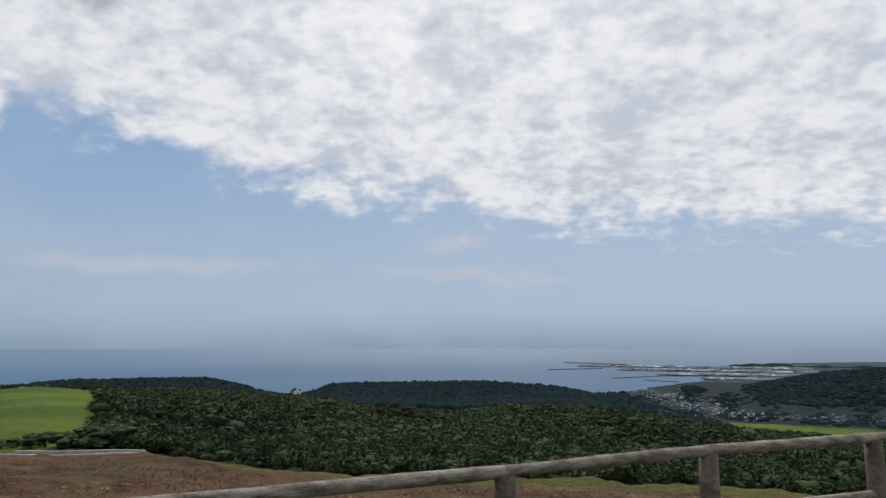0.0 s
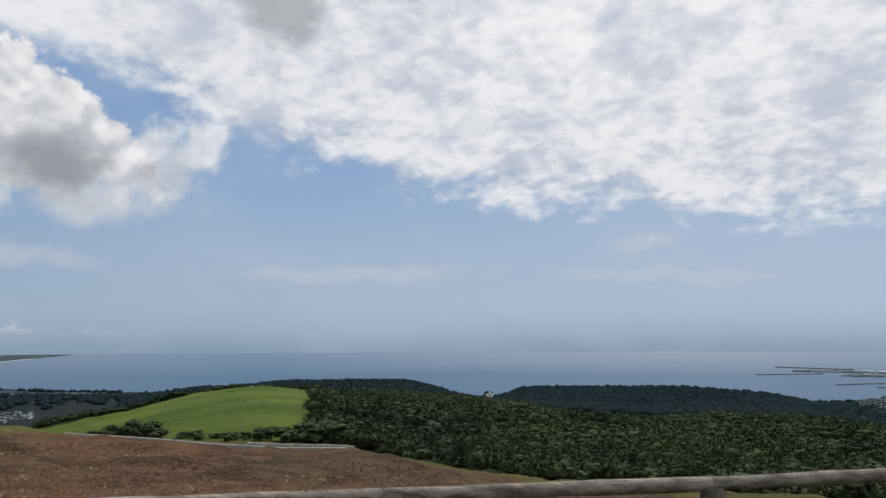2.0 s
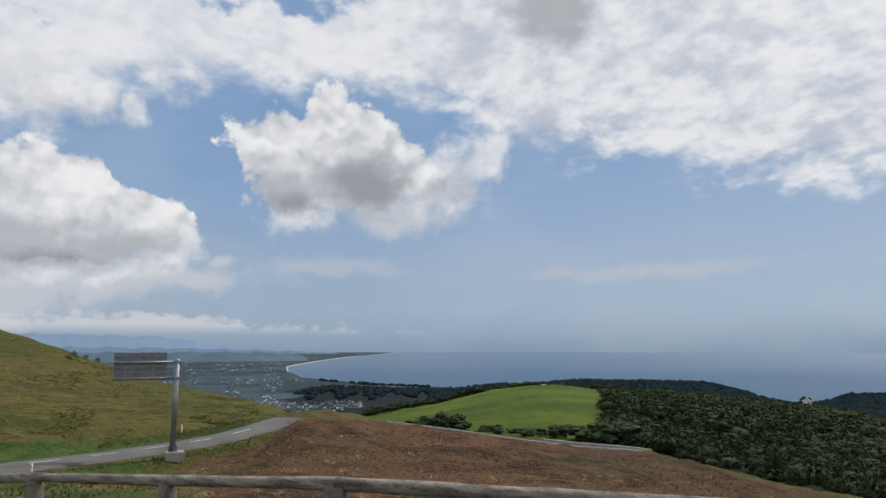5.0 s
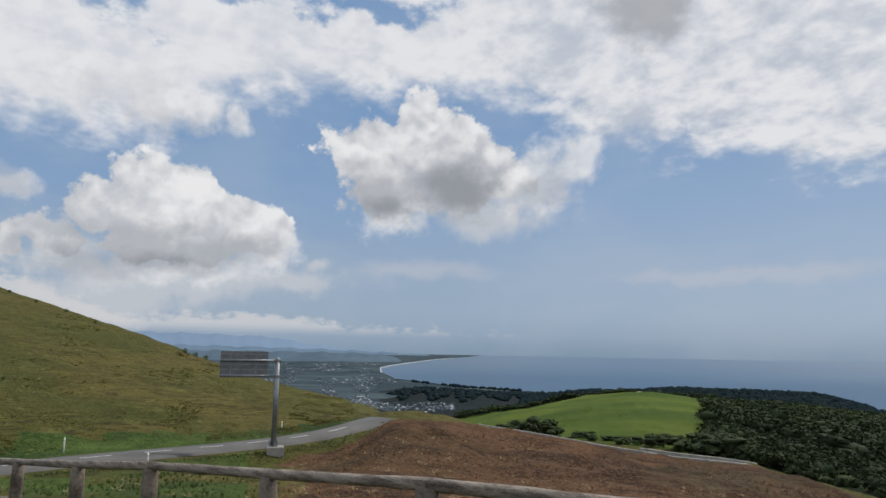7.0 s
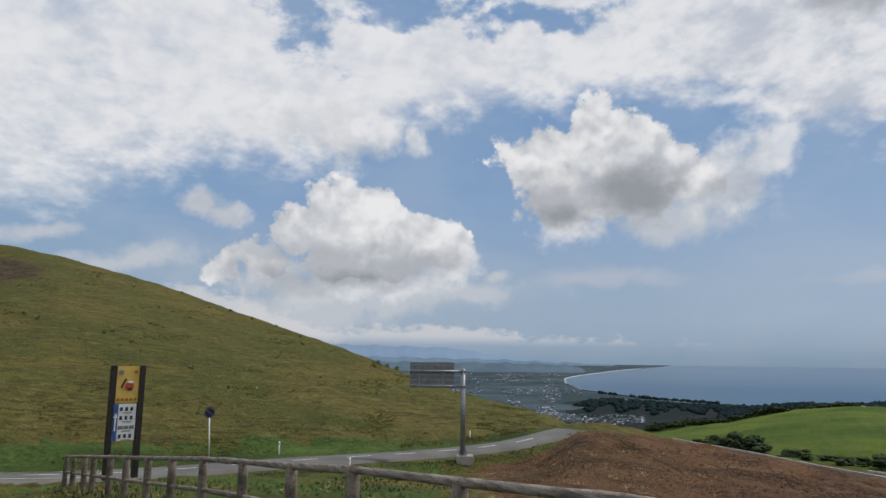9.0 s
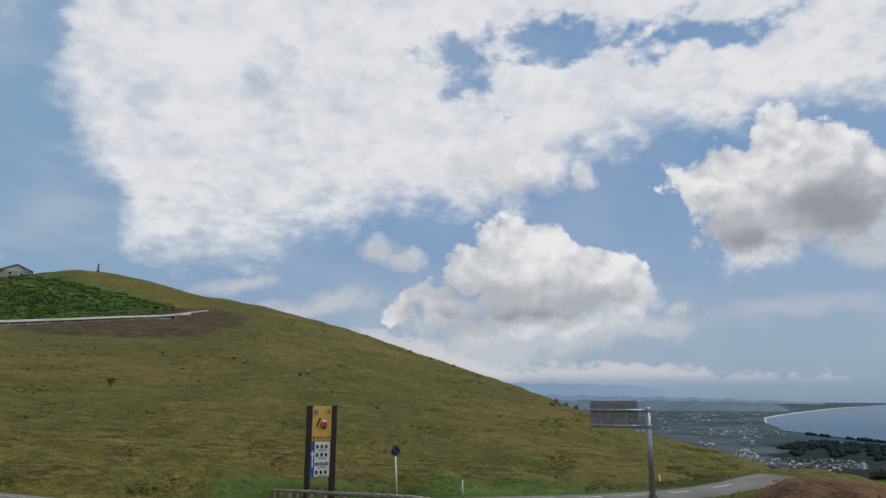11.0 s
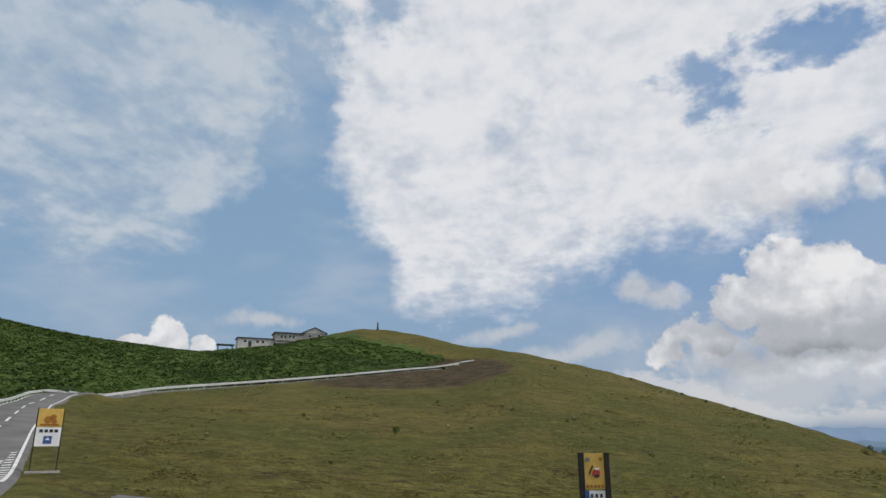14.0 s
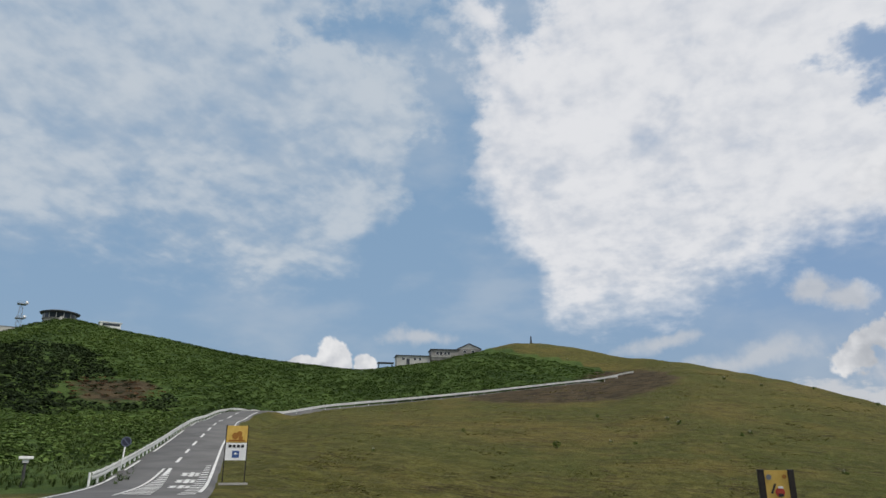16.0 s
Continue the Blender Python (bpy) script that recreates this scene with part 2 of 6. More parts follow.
def finish(n, colour, rough=0.8, bump=None, depth=0.02, strength=0.6, metal=0.0, gloss=0.3):
    nrm = n.put("ShaderNodeBump", {"Height": bump, "Distance": depth, "Strength": strength}) if bump is not None else None
    bsdf = n.put("ShaderNodeBsdfPrincipled", {"Base Color": colour, "Roughness": rough, "Metallic": metal, "Normal": nrm, "Specular IOR Level": gloss})
    n.put("ShaderNodeOutputMaterial", [bsdf])


def simple(name, c1, c2, scale, rough=0.75, depth=0.01, metal=0.0, stretch=(1, 1, 1), gloss=0.3, spread=0.0):
    """Two tones mixed by coarse and fine grain, with relief; spread: how far single pieces differ."""
    m, n = material(name)
    at = n.vec("MULTIPLY", n.put("ShaderNodeTexCoord", out=3), stretch)
    a, b = n.noise(at, scale, 5), n.noise(at, scale * 7, 4)
    f = n.step(n.math("ADD", n.math("MULTIPLY", a, 0.6), n.math("MULTIPLY", b, 0.4)), 0.35, 0.65)
    col = n.mix(f, (*c1, 1), (*c2, 1))
    if spread:
        rnd = n.put("ShaderNodeObjectInfo", out=5)
        hsv = n.put("ShaderNodeHueSaturation", {"Value": n.math("ADD", n.math("MULTIPLY", rnd, spread), 1 - spread / 2), "Color": col})
        col = hsv
    finish(n, col, rough, b, depth, 0.5, metal, gloss)
    return m


def islands(name, dark, light, scale, depth, hue=0.03, gloss=0.12, patches=0.5):
    """Foliage in clumps: each clump has its own tone, with leaf-sized relief."""
    m, n = material(name)
    at = n.put("ShaderNodeTexCoord", out=3)
    rnd = n.put("ShaderNodeNewGeometry", out=8)
    a, b, c = n.noise(at, scale, 5, 0.7), n.noise(at, scale * 0.04, 3), n.noise(at, scale * 0.009, 3)
    wide = n.math("ADD", n.math("MULTIPLY", n.math("SUBTRACT", b, 0.5), 0.5), n.math("MULTIPLY", n.math("SUBTRACT", c, 0.5), patches))
    f = n.math("ADD", n.math("MULTIPLY", a, 0.6), n.math("ADD", n.math("MULTIPLY", rnd, 0.3), n.math("ADD", wide, 0.15)))
    col = n.mix(n.step(f, 0.35, 0.85), (*dark, 1), (*light, 1))
    col = n.put("ShaderNodeHueSaturation", {"Hue": n.math("ADD", 0.5 - hue / 2, n.math("MULTIPLY", rnd, hue)), "Color": col})
    finish(n, col, 0.8, a, depth, 0.9, 0.0, gloss)
    return m


WOOD = simple("weathered_log", (0.085, 0.066, 0.052), (0.33, 0.285, 0.24), 5.0, 0.75, 0.02, stretch=(0.5, 2.2, 5), spread=0.25)
POST_WOOD = simple("dark_log", (0.07, 0.055, 0.042), (0.19, 0.16, 0.13), 4.0, 0.85, 0.01, spread=0.3)
CONCRETE = simple("concrete", (0.27, 0.26, 0.24), (0.42, 0.41, 0.385), 2.0, 0.9, 0.006, spread=0.15)
GALV = simple("galvanised_steel", (0.20, 0.215, 0.235), (0.32, 0.335, 0.35), 5.0, 0.45, 0.001, 0.6)
BOARD_BACK = simple("sign_back_aluminium", (0.16, 0.165, 0.175), (0.23, 0.24, 0.25), 3.0, 0.5, 0.001, 0.4)
WHITE_STEEL = simple("white_painted_steel", (0.72, 0.72, 0.70), (0.86, 0.86, 0.84), 3.0, 0.45, 0.001, spread=0.12)
DARK_BROWN = simple("dark_brown_painted_steel", (0.016, 0.013, 0.011), (0.032, 0.026, 0.022), 6.0, 0.5, 0.001)
YELLOW = simple("yellow_sheet", (0.52, 0.34, 0.07), (0.62, 0.42, 0.11), 4.0, 0.5, 0.001)
WHITE_SHEET = simple("white_sheet", (0.66, 0.67, 0.68), (0.80, 0.80, 0.80), 3.0, 0.5, 0.001)
BLUE_SHEET = simple("blue_sheet", (0.03, 0.075, 0.22), (0.05, 0.10, 0.28), 3.0, 0.5, 0.001)
RED_SHEET = simple("red_sheet", (0.35, 0.04, 0.03), (0.45, 0.07, 0.05), 3.0, 0.5, 0.001)
INK = simple("dark_ink", (0.02, 0.02, 0.025), (0.04, 0.04, 0.045), 5.0, 0.6, 0.001)
ORANGE_INK = simple("brown_ink", (0.28, 0.12, 0.02), (0.34, 0.15, 0.03), 5.0, 0.6, 0.001)
MARKING = simple("road_paint", (0.50, 0.50, 0.48), (0.74, 0.74, 0.72), 1.6, 0.7, 0.002)
WALL_GREY = simple("grey_cladding", (0.22, 0.21, 0.20), (0.34, 0.33, 0.31), 0.6, 0.85, 0.01)
WALL_PALE = simple("pale_render_wall", (0.44, 0.43, 0.40), (0.58, 0.57, 0.54), 0.6, 0.85, 0.01)
ROOF_DARK = simple("dark_metal_roof", (0.035, 0.035, 0.04), (0.07, 0.068, 0.07), 0.8, 0.5, 0.01)
GLASS_DARK = simple("window_glass", (0.02, 0.025, 0.03), (0.035, 0.04, 0.05), 1.0, 0.08, 0.0, gloss=0.6)
STONE_DARK = simple("dark_stone", (0.04, 0.04, 0.042), (0.08, 0.078, 0.075), 3.0, 0.8, 0.01)
BARK = simple("bark", (0.05, 0.038, 0.028), (0.12, 0.095, 0.07), 3.0, 0.9, 0.02)
LEAVES = islands("tree_leaves", (0.020, 0.031, 0.013), (0.046, 0.066, 0.024), 1.6, 0.12, patches=1.5)
# leaves of the distant woods, with the blue of the haze in their colour
LEAVES_FAR = islands("hazy_far_leaves", (0.013, 0.023, 0.027), (0.023, 0.036, 0.040), 0.5, 0.6, 0.03, 0.0)
SHRUB = islands("shrub_leaves", (0.052, 0.088, 0.020), (0.135, 0.195, 0.050), 2.0, 0.05, patches=0.9)
FLOWER = islands("pale_blossom", (0.30, 0.29, 0.20), (0.60, 0.58, 0.45), 6.0, 0.05, 0.01)
WEEDS = islands("green_weeds", (0.022, 0.042, 0.012), (0.090, 0.125, 0.036), 5.0, 0.02)
DRY_STALKS = islands("dry_bracken", (0.050, 0.024, 0.013), (0.215, 0.112, 0.058), 5.0, 0.02, 0.03, patches=0.9)
OLIVE_BLADES = islands("olive_grass", (0.06, 0.062, 0.016), (0.18, 0.170, 0.05), 5.0, 0.02)
HOLLOW_LEAVES = islands("hollow_bush_leaves", (0.013, 0.022, 0.009), (0.038, 0.055, 0.019), 2.0, 0.05, patches=1.0)


def asphalt_material():
    m, n = material("asphalt")
    at = n.put("ShaderNodeTexCoord", out=3)
    a, b, c = n.noise(at, 0.35, 4), n.noise(at, 14.0, 3), n.noise(n.vec("MULTIPLY", at, (0.3, 0.3, 1)), 2.0, 5)
    f = n.math("ADD", n.math("MULTIPLY", a, 0.6), n.math("ADD", n.math("MULTIPLY", b, 0.25), n.math("MULTIPLY", c, 0.25)))
    finish(n, n.mix(n.step(f, 0.35, 0.75), (0.085, 0.083, 0.082, 1), (0.155, 0.152, 0.148, 1)), 0.85, b, 0.004)
    return m


ASPHALT = asphalt_material()


def sea_material():
    m, n = material("sea_water")
    at = n.put("ShaderNodeTexCoord", out=3)
    a = n.noise(n.vec("MULTIPLY", at, (0.002, 0.0007, 1.0)), 1.0, 4)
    waves = n.noise(n.vec("MULTIPLY", at, (0.25, 0.25, 0.25)), 1.0, 5)
    col = n.mix(n.step(a, 0.3, 0.7), (0.022, 0.080, 0.158, 1), (0.030, 0.094, 0.178, 1))
    graze = n.put("ShaderNodeLayerWeight", [0.5], 1)
    sheen = n.step(graze, 0.955, 0.997, 0.06, 0.42)
    finish(n, col, 0.32, waves, 0.25, 0.2, 0.0, sheen)
    return m


SEA = sea_material()


def ground_material():
    """One ground; soft weights per vertex say what grows where."""
    m, n = material("hillside_ground")
    at = n.put("ShaderNodeTexCoord", out=3)
    one = n.put("ShaderNodeSeparateColor", [n.put("ShaderNodeVertexColor", layer_name="cover_a")]).node.outputs
    two = n.put("ShaderNodeSeparateColor", [n.put("ShaderNodeVertexColor", layer_name="cover_b")]).node.outputs
    coarse, mid, fine = n.noise(at, 0.035, 4), n.noise(at, 0.35, 5, 0.6), n.noise(at, 2.6, 5, 0.65)
    contour = n.noise(n.vec("MULTIPLY", at, (0.7, 0.7, 3.2)), 1.0, 6, 0.7, warp=0.5)
    speck = n.noise(at, 9.0, 3, 0.6)

    broad = n.math("MULTIPLY", n.math("SUBTRACT", n.noise(at, 0.085, 4, 0.6), 0.5), 1.3)

    def ragged(weight):
        return n.step(n.math("ADD", n.math("ADD", weight, n.math("MULTIPLY", broad, n.step(weight, 0.0, 0.4))), n.math("ADD", n.math("MULTIPLY", n.math("SUBTRACT", mid, 0.5), 0.7), n.math("MULTIPLY", n.math("SUBTRACT", fine, 0.5), 0.5))), 0.35, 0.65)

    tilted = n.vec("ADD", at, n.put("ShaderNodeCombineXYZ", [0.0, 0.0, n.math("MULTIPLY", n.vec("DOT_PRODUCT", at, (-0.05, 0.055, 0.0), out=1), 1.0)]))
    grass = n.mix(n.step(contour, 0.34, 0.66), (0.070, 0.071, 0.017, 1), (0.131, 0.122, 0.031, 1))
    grass = n.mix(n.math("MULTIPLY", n.step(coarse, 0.42, 0.6), 0.65), grass, (0.062, 0.078, 0.017, 1))
    gold = n.noise(n.vec("MULTIPLY", at, (1.0, 1.0, 2.5)), 0.055, 5, 0.62)
    grass = n.mix(n.math("MULTIPLY", n.step(gold, 0.48, 0.62), 0.6), grass, (0.165, 0.125, 0.037, 1))
    grass = n.mix(n.math("MULTIPLY", n.step(n.math("MULTIPLY", contour, n.math("ADD", fine, 0.5)), 0.56, 0.72), 0.75), grass, (0.19, 0.165, 0.058, 1))
    # tracks that cattle have trodden along the slope
    path = n.noise(n.vec("MULTIPLY", tilted, (0.10, 0.10, 1.9)), 1.0, 5, 0.6, warp=0.5)
    worn = n.step(n.noise(at, 0.05, 4, 0.6), 0.36, 0.52)
    line = n.step(n.math("ABSOLUTE", n.math("SUBTRACT", n.math("FRACT", n.math("MULTIPLY", path, 6.0)), 0.5)), 0.16, 0.02)
    line = n.math("MULTIPLY", line, n.step(n.math("ADD", mid, n.math("MULTIPLY", fine, 0.5)), 0.55, 0.78))
    grass = n.mix(n.math("MULTIPLY", n.math("MULTIPLY", line, worn), 0.9), grass, (0.040, 0.028, 0.013, 1))
    dash = n.noise(n.vec("MULTIPLY", tilted, (0.9, 0.9, 4.5)), 1.0, 5, 0.7)
    grass = n.mix(n.math("MULTIPLY", n.math("MULTIPLY", n.step(dash, 0.56, 0.66), n.step(mid, 0.42, 0.58)), 0.8), grass, (0.036, 0.030, 0.012, 1))
    grass = n.mix(n.math("MULTIPLY", n.step(dash, 0.44, 0.34), 0.55), grass, (0.165, 0.160, 0.048, 1))
    grass = n.mix(n.math("MULTIPLY", n.step(mid, 0.47, 0.36), 0.5), grass, (0.050, 0.052, 0.014, 1))
    grass = n.mix(n.math("MULTIPLY", n.step(speck, 0.5, 0.72), 0.5), grass, (0.20, 0.18, 0.065, 1))
    grass = n.mix(n.math("MULTIPLY", n.step(n.noise(at, 4.5, 4, 0.7), 0.46, 0.36), 0.55), grass, (0.030, 0.028, 0.010, 1))
    brown = n.mix(n.step(n.math("ADD", n.math("MULTIPLY", fine, 0.6), n.math("MULTIPLY", mid, 0.45)), 0.36, 0.68), (0.030, 0.015, 0.009, 1), (0.112, 0.055, 0.028, 1))
    brown = n.mix(n.math("MULTIPLY", n.step(n.math("ADD", mid, n.math("MULTIPLY", fine, 0.4)), 0.60, 0.82), 0.75), brown, (0.165, 0.092, 0.048, 1))
    patch = n.noise(at, 0.17, 4, 0.65)
    brown = n.mix(n.math("MULTIPLY", n.step(patch, 0.49, 0.62), 0.65), brown, (0.150, 0.078, 0.038, 1))
    brown = n.mix(n.math("MULTIPLY", n.step(patch, 0.47, 0.36), 0.6), brown, (0.052, 0.029, 0.017, 1))
    brown = n.mix(n.math("MULTIPLY", n.step(speck, 0.50, 0.66), 0.7), brown, (0.24, 0.150, 0.085, 1))
    brown = n.mix(n.math("MULTIPLY", n.step(n.noise(at, 5.0, 4, 0.7), 0.48, 0.38), 0.6), brown, (0.022, 0.013, 0.009, 1))
    brown = n.mix(n.math("MULTIPLY", n.step(coarse, 0.5, 0.7), 0.45), brown, (0.066, 0.056, 0.022, 1))
    lush = n.mix(n.step(n.math("ADD", n.math("MULTIPLY", fine, 0.5), n.math("MULTIPLY", mid, 0.5)), 0.36, 0.64), (0.034, 0.064, 0.016, 1), (0.095, 0.145, 0.034, 1))
    lush = n.mix(n.math("MULTIPLY", n.step(n.noise(at, 0.06, 4, 0.6), 0.5, 0.62), 0.6), lush, (0.020, 0.040, 0.011, 1))
    scrub = n.mix(n.step(n.math("ADD", n.math("MULTIPLY", fine, 0.5), n.math("MULTIPLY", mid, 0.5)), 0.38, 0.62), (0.026, 0.021, 0.012, 1), (0.105, 0.078, 0.042, 1))
    field = n.mix(n.step(n.math("ADD", n.math("MULTIPLY", coarse, 0.7), n.math("MULTIPLY", fine, 0.3)), 0.35, 0.65), (0.050, 0.090, 0.012, 1), (0.112, 0.150, 0.022, 1))
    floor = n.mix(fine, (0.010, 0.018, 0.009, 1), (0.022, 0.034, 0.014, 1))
    # haze painted into the floor: blue-green tones from 330 m outwards
    far_haze = n.step(n.vec("LENGTH", at, out=1), 330.0, 430.0)
    floor = n.mix(far_haze, floor, n.mix(n.noise(at, 0.09, 4, 0.6), (0.007, 0.013, 0.015, 1), (0.014, 0.023, 0.025, 1)))
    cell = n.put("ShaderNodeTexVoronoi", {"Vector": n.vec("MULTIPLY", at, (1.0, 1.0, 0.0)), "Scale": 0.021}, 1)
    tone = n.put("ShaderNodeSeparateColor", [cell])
    # fields of the plain, their colours turned blue-grey for the haze
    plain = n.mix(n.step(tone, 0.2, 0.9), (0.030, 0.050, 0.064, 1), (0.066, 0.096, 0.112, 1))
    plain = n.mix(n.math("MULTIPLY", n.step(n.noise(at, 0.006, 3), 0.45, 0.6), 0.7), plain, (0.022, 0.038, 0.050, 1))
    paved = n.mix(speck, (0.07, 0.07, 0.07, 1), (0.13, 0.13, 0.125, 1))
    col = n.mix(ragged(one[0]), grass, brown)
    col = n.mix(ragged(one[1]), col, lush)
    col = n.mix(ragged(one[2]), col, scrub)
    col = n.mix(n.step(two[0], 0.3, 0.7), col, field)
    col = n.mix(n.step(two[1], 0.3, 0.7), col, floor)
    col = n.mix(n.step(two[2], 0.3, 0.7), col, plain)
    height = n.math("ADD", n.math("MULTIPLY", fine, 0.35), n.math("ADD", n.math("MULTIPLY", contour, 0.6), n.math("MULTIPLY", speck, 0.15)))
    finish(n, col, 0.92, height, 0.8, 1.0, 0.0, 0.1)
    return m


GROUND = ground_material()

# ---- the lie of the land, by direction from the lookout ----


def lie(az, table):
    """A value that changes smoothly with direction, from a short table of (direction, value)."""
    a, v = np.array(sorted(table), float).T
    return np.interp(az, a, v)


def drop_of(r, el):
    return r * np.tan(np.radians(el))


CREST_R = [(-60, 45), (-20, 46), (-7, 48), (8, 50), (17.8, 55), (26, 62), (37, 68), (46, 70), (51, 70), (55, 70), (58, 68)]
CREST_EL = [(-60, -10.6), (-20, -11.2), (-7, -11.2), (8, -11.0), (13, -10.6), (17.8, -10.0), (22.4, -9.2), (26.3, -8.45), (31.7, -8.3), (37, -7.75), (42, -7.0), (46.5, -6.4), (50.3, -5.66), (52.6, -5.42), (54.2, -5.35), (57, -5.1)]
ROAD_R = [(45, 72), (52, 57), (55, 53.5), (58.6, 50), (63, 47.2), (70, 42.7), (76, 40.3), (89.5, 37.4), (98, 34), (110, 30), (120, 28.5), (130, 29), (139.5, 30), (160, 31)]
ROAD_Z = [(45, -8.0), (52, -5.75), (55, -5.66), (56.5, -5.74), (58.6, -6.0), (61, -6.22), (63, -6.3), (67, -6.25), (70, -6.14), (76, -6.0), (89.5, -5.95), (98, -5.2), (110, -4.0), (120, -2.7), (130, -1.75), (139.5, -1.45), (160, -1.5)]
SKY_R = [(54, 74), (60, 84), (65, 95), (75, 120), (84, 155), (92, 190), (100, 230), (108, 260), (113, 245), (123, 225), (134, 235), (145, 250), (160, 260)]
SKY_EL = [(54, -5.5), (56, -5.2), (58.5, -4.4), (60.5, -3.95), (65.2, -2.78), (70, -1.15), (74.8, 0.65), (79.5, 2.22), (84, 3.72), (88.4, 5.14), (92.6, 6.24), (96.3, 7.15), (101, 7.75), (104.8, 8.63),
          (107.7, 9.12), (110.4, 9.12), (113, 8.55), (117, 7.6), (123.1, 6.85), (129.7, 7.4), (134.2, 7.95), (138.6, 8.75), (142.7, 9.3), (145.6, 9.8), (147, 9.6), (148.7, 8.95), (150, 8.4), (156, 7), (170, 5)]
BEND_R = [(98, 190), (101.9, 185), (106, 175), (113, 160), (120.2, 145), (126, 130), (131.6, 114), (134, 108)]
BEND_EL = [(98, 6.3), (101.9, 6.1), (106, 5.85), (113, 5.14), (120.2, 4.45), (126, 3.9), (131.6, 2.8), (134, 2.75)]
FIELD_EL = [(-60, -8.6), (-30, -8.1), (-20.4, -7.2), (-14, -6.2), (-7.5, -5.6), (1.9, -6.3), (9.4, -5.85), (11.3, -5.15), (19.5, -4.4), (24.6, -3.95), (28, -4.0), (29.8, -3.6), (32.4, -3.3), (34.9, -3.16), (39.7, -3.93), (43.3, -4.8), (46.7, -5.4), (50, -6.2), (54, -8.0)]
RIDGE_EL = [(-60, -9), (-24, -7.2), (-20.4, -6.9), (-16.4, -5.4), (-12.1, -4.35), (-7.6, -3.95), (-1, -3.45), (6.6, -3.55), (11.3, -3.6), (13.9, -4.1), (15.9, -4.2), (18.6, -3.8), (21.7, -2.9), (28.6, -2.88), (32.3, -2.88),
            (35.7, -3.35), (38.2, -3.25), (41.2, -3.75), (44.3, -3.8), (48.7, -3.6), (52.3, -3.45), (54.2, -3.65), (55.3, -4.0), (56.2, -4.5), (58, -5.4), (62, -6)]
RIDGE_R = [(-60, 380), (-20.4, 400), (-16.4, 500), (-10, 680), (38, 720), (41, 700), (56, 690), (62, 620)]
SHORE_L = [(700, 40), (800, 43), (850, 47), (911, 50.8), (1045, 54.5), (1300, 55.8), (1610, 55.9), (2270, 53), (3290, 49.8), (4150, 48.2), (4900, 47.4)]
SHORE_R = [(500, -6), (600, -10), (750, -14), (900, -18), (990, -21), (1100, -22), (1300, -21), (1700, -23), (2300, -40), (4900, -60)]
PLAIN = -48.6
RAISE = [(50, 0.0), (180, 0.0)]


def right_profile(az):
    """Brown slope, crest, field or woods, far ridge, then the shore."""
    edge = lie(az, [(-60, 12), (-30, 8.2), (-2.5, 5.3), (25, 4.5), (52, 5.1), (57, 5.6)])
    cr, ce = lie(az, CREST_R), lie(az, CREST_EL)
    foot_z = lie(az, [(-60, -15.4), (0, -15.4), (10, -15.2), (18, -13.9), (24, -12.3), (28.5, -10.9), (33, -10.5), (39, -10.7), (46, -11.4), (51, -14), (57, -20)])
    foot_r = lie(az, [(-60, 78), (20, 82), (30, 88), (46, 84), (57, 78)])
    rr = lie(az, RIDGE_R)
    straight = -2.7 + (drop_of(cr, ce) + 2.7) * (48.5 - edge - 3.5) / (cr - edge - 3.5)
    brow = fade(az, 51.5, 54.5)
    shoulder = [(48.5, straight * (1 - brow) - 4.98 * brow)] if az > 51 else []
    return [(0.0, -1.75), (3.0, -1.78), (edge, -1.86), (edge + 3.5, -2.7)] + shoulder + [(cr, drop_of(cr, ce)), (foot_r, foot_z), (310, drop_of(310, lie(az, FIELD_EL)) if az < 54 else -43.0),
            (0.475 * (310 + rr) + 95 * fade(az, 45, 50), float(lie(az, [(36, -41), (40, -44), (45, -44), (50, -48)]))), (rr, drop_of(rr, lie(az, RIDGE_EL))), (rr + 130, PLAIN - 0.2), (4950, PLAIN - 0.2)]


def left_profile(az, bend=0.0, climb=0.0):
    """Down to the road, up the pasture to the skyline; bend: with the shelf of the upper road; climb: with the rising road."""
    road, zr = lie(az, ROAD_R), lie(az, ROAD_Z)
    edge = lie(az, [(57, 5.6), (64.5, 6.0), (90, 5.5), (160, 8)])
    verge = -1.9 + (zr + 1.9) * (26.7 - edge) / (road - 3.4 - edge)
    f = fade(az, 78, 90) * (1 - fade(az, 104, 122))
    berm = 1 - fade(az, 84, 92)
    bank = 0.55 * fade(az, 50, 56) * (1 - fade(az, 66, 74))
    rows = [(0.0, -1.75), (3.0, -1.78), (edge, -1.9), (min(26.7, road - 9), verge * (1 - f) - 4.38 * f - 0.8 * bank), (road - 6.2, zr - 1.15 * bank), (road - 4.3, zr + 0.2 * berm + 0.95 * (1 - fade(az, 55.8, 59.5))), (road - 2.8, zr), (road + 3.4, zr)]
    sr, se = lie(az, SKY_R), lie(az, SKY_EL) + lie(az, RAISE)
    if bend:
        br, z = lie(az, BEND_R), drop_of(lie(az, BEND_R), lie(az, BEND_EL))
        rows += [(0.5 * (road + br), 0.47 * (zr + z) - 0.4), (br, z - 0.5), (br + 7, z - 0.45), (br + 14, z + 0.6)]
    if climb:
        rows += [(62, -0.3 - 0.03 * (az - 136)), (92, 2.6), (118, 5.6)]
    top = drop_of(sr, se)
    return rows + [(sr, top), (sr * 1.18, top - 0.04 * sr), (max(sr * 1.9, 330), -30 if az < 90 else -12), (620, PLAIN), (4950, PLAIN - 0.2)]


def along(rows):
    r, d = np.array(rows).T
    return np.interp(RAD, r, d)


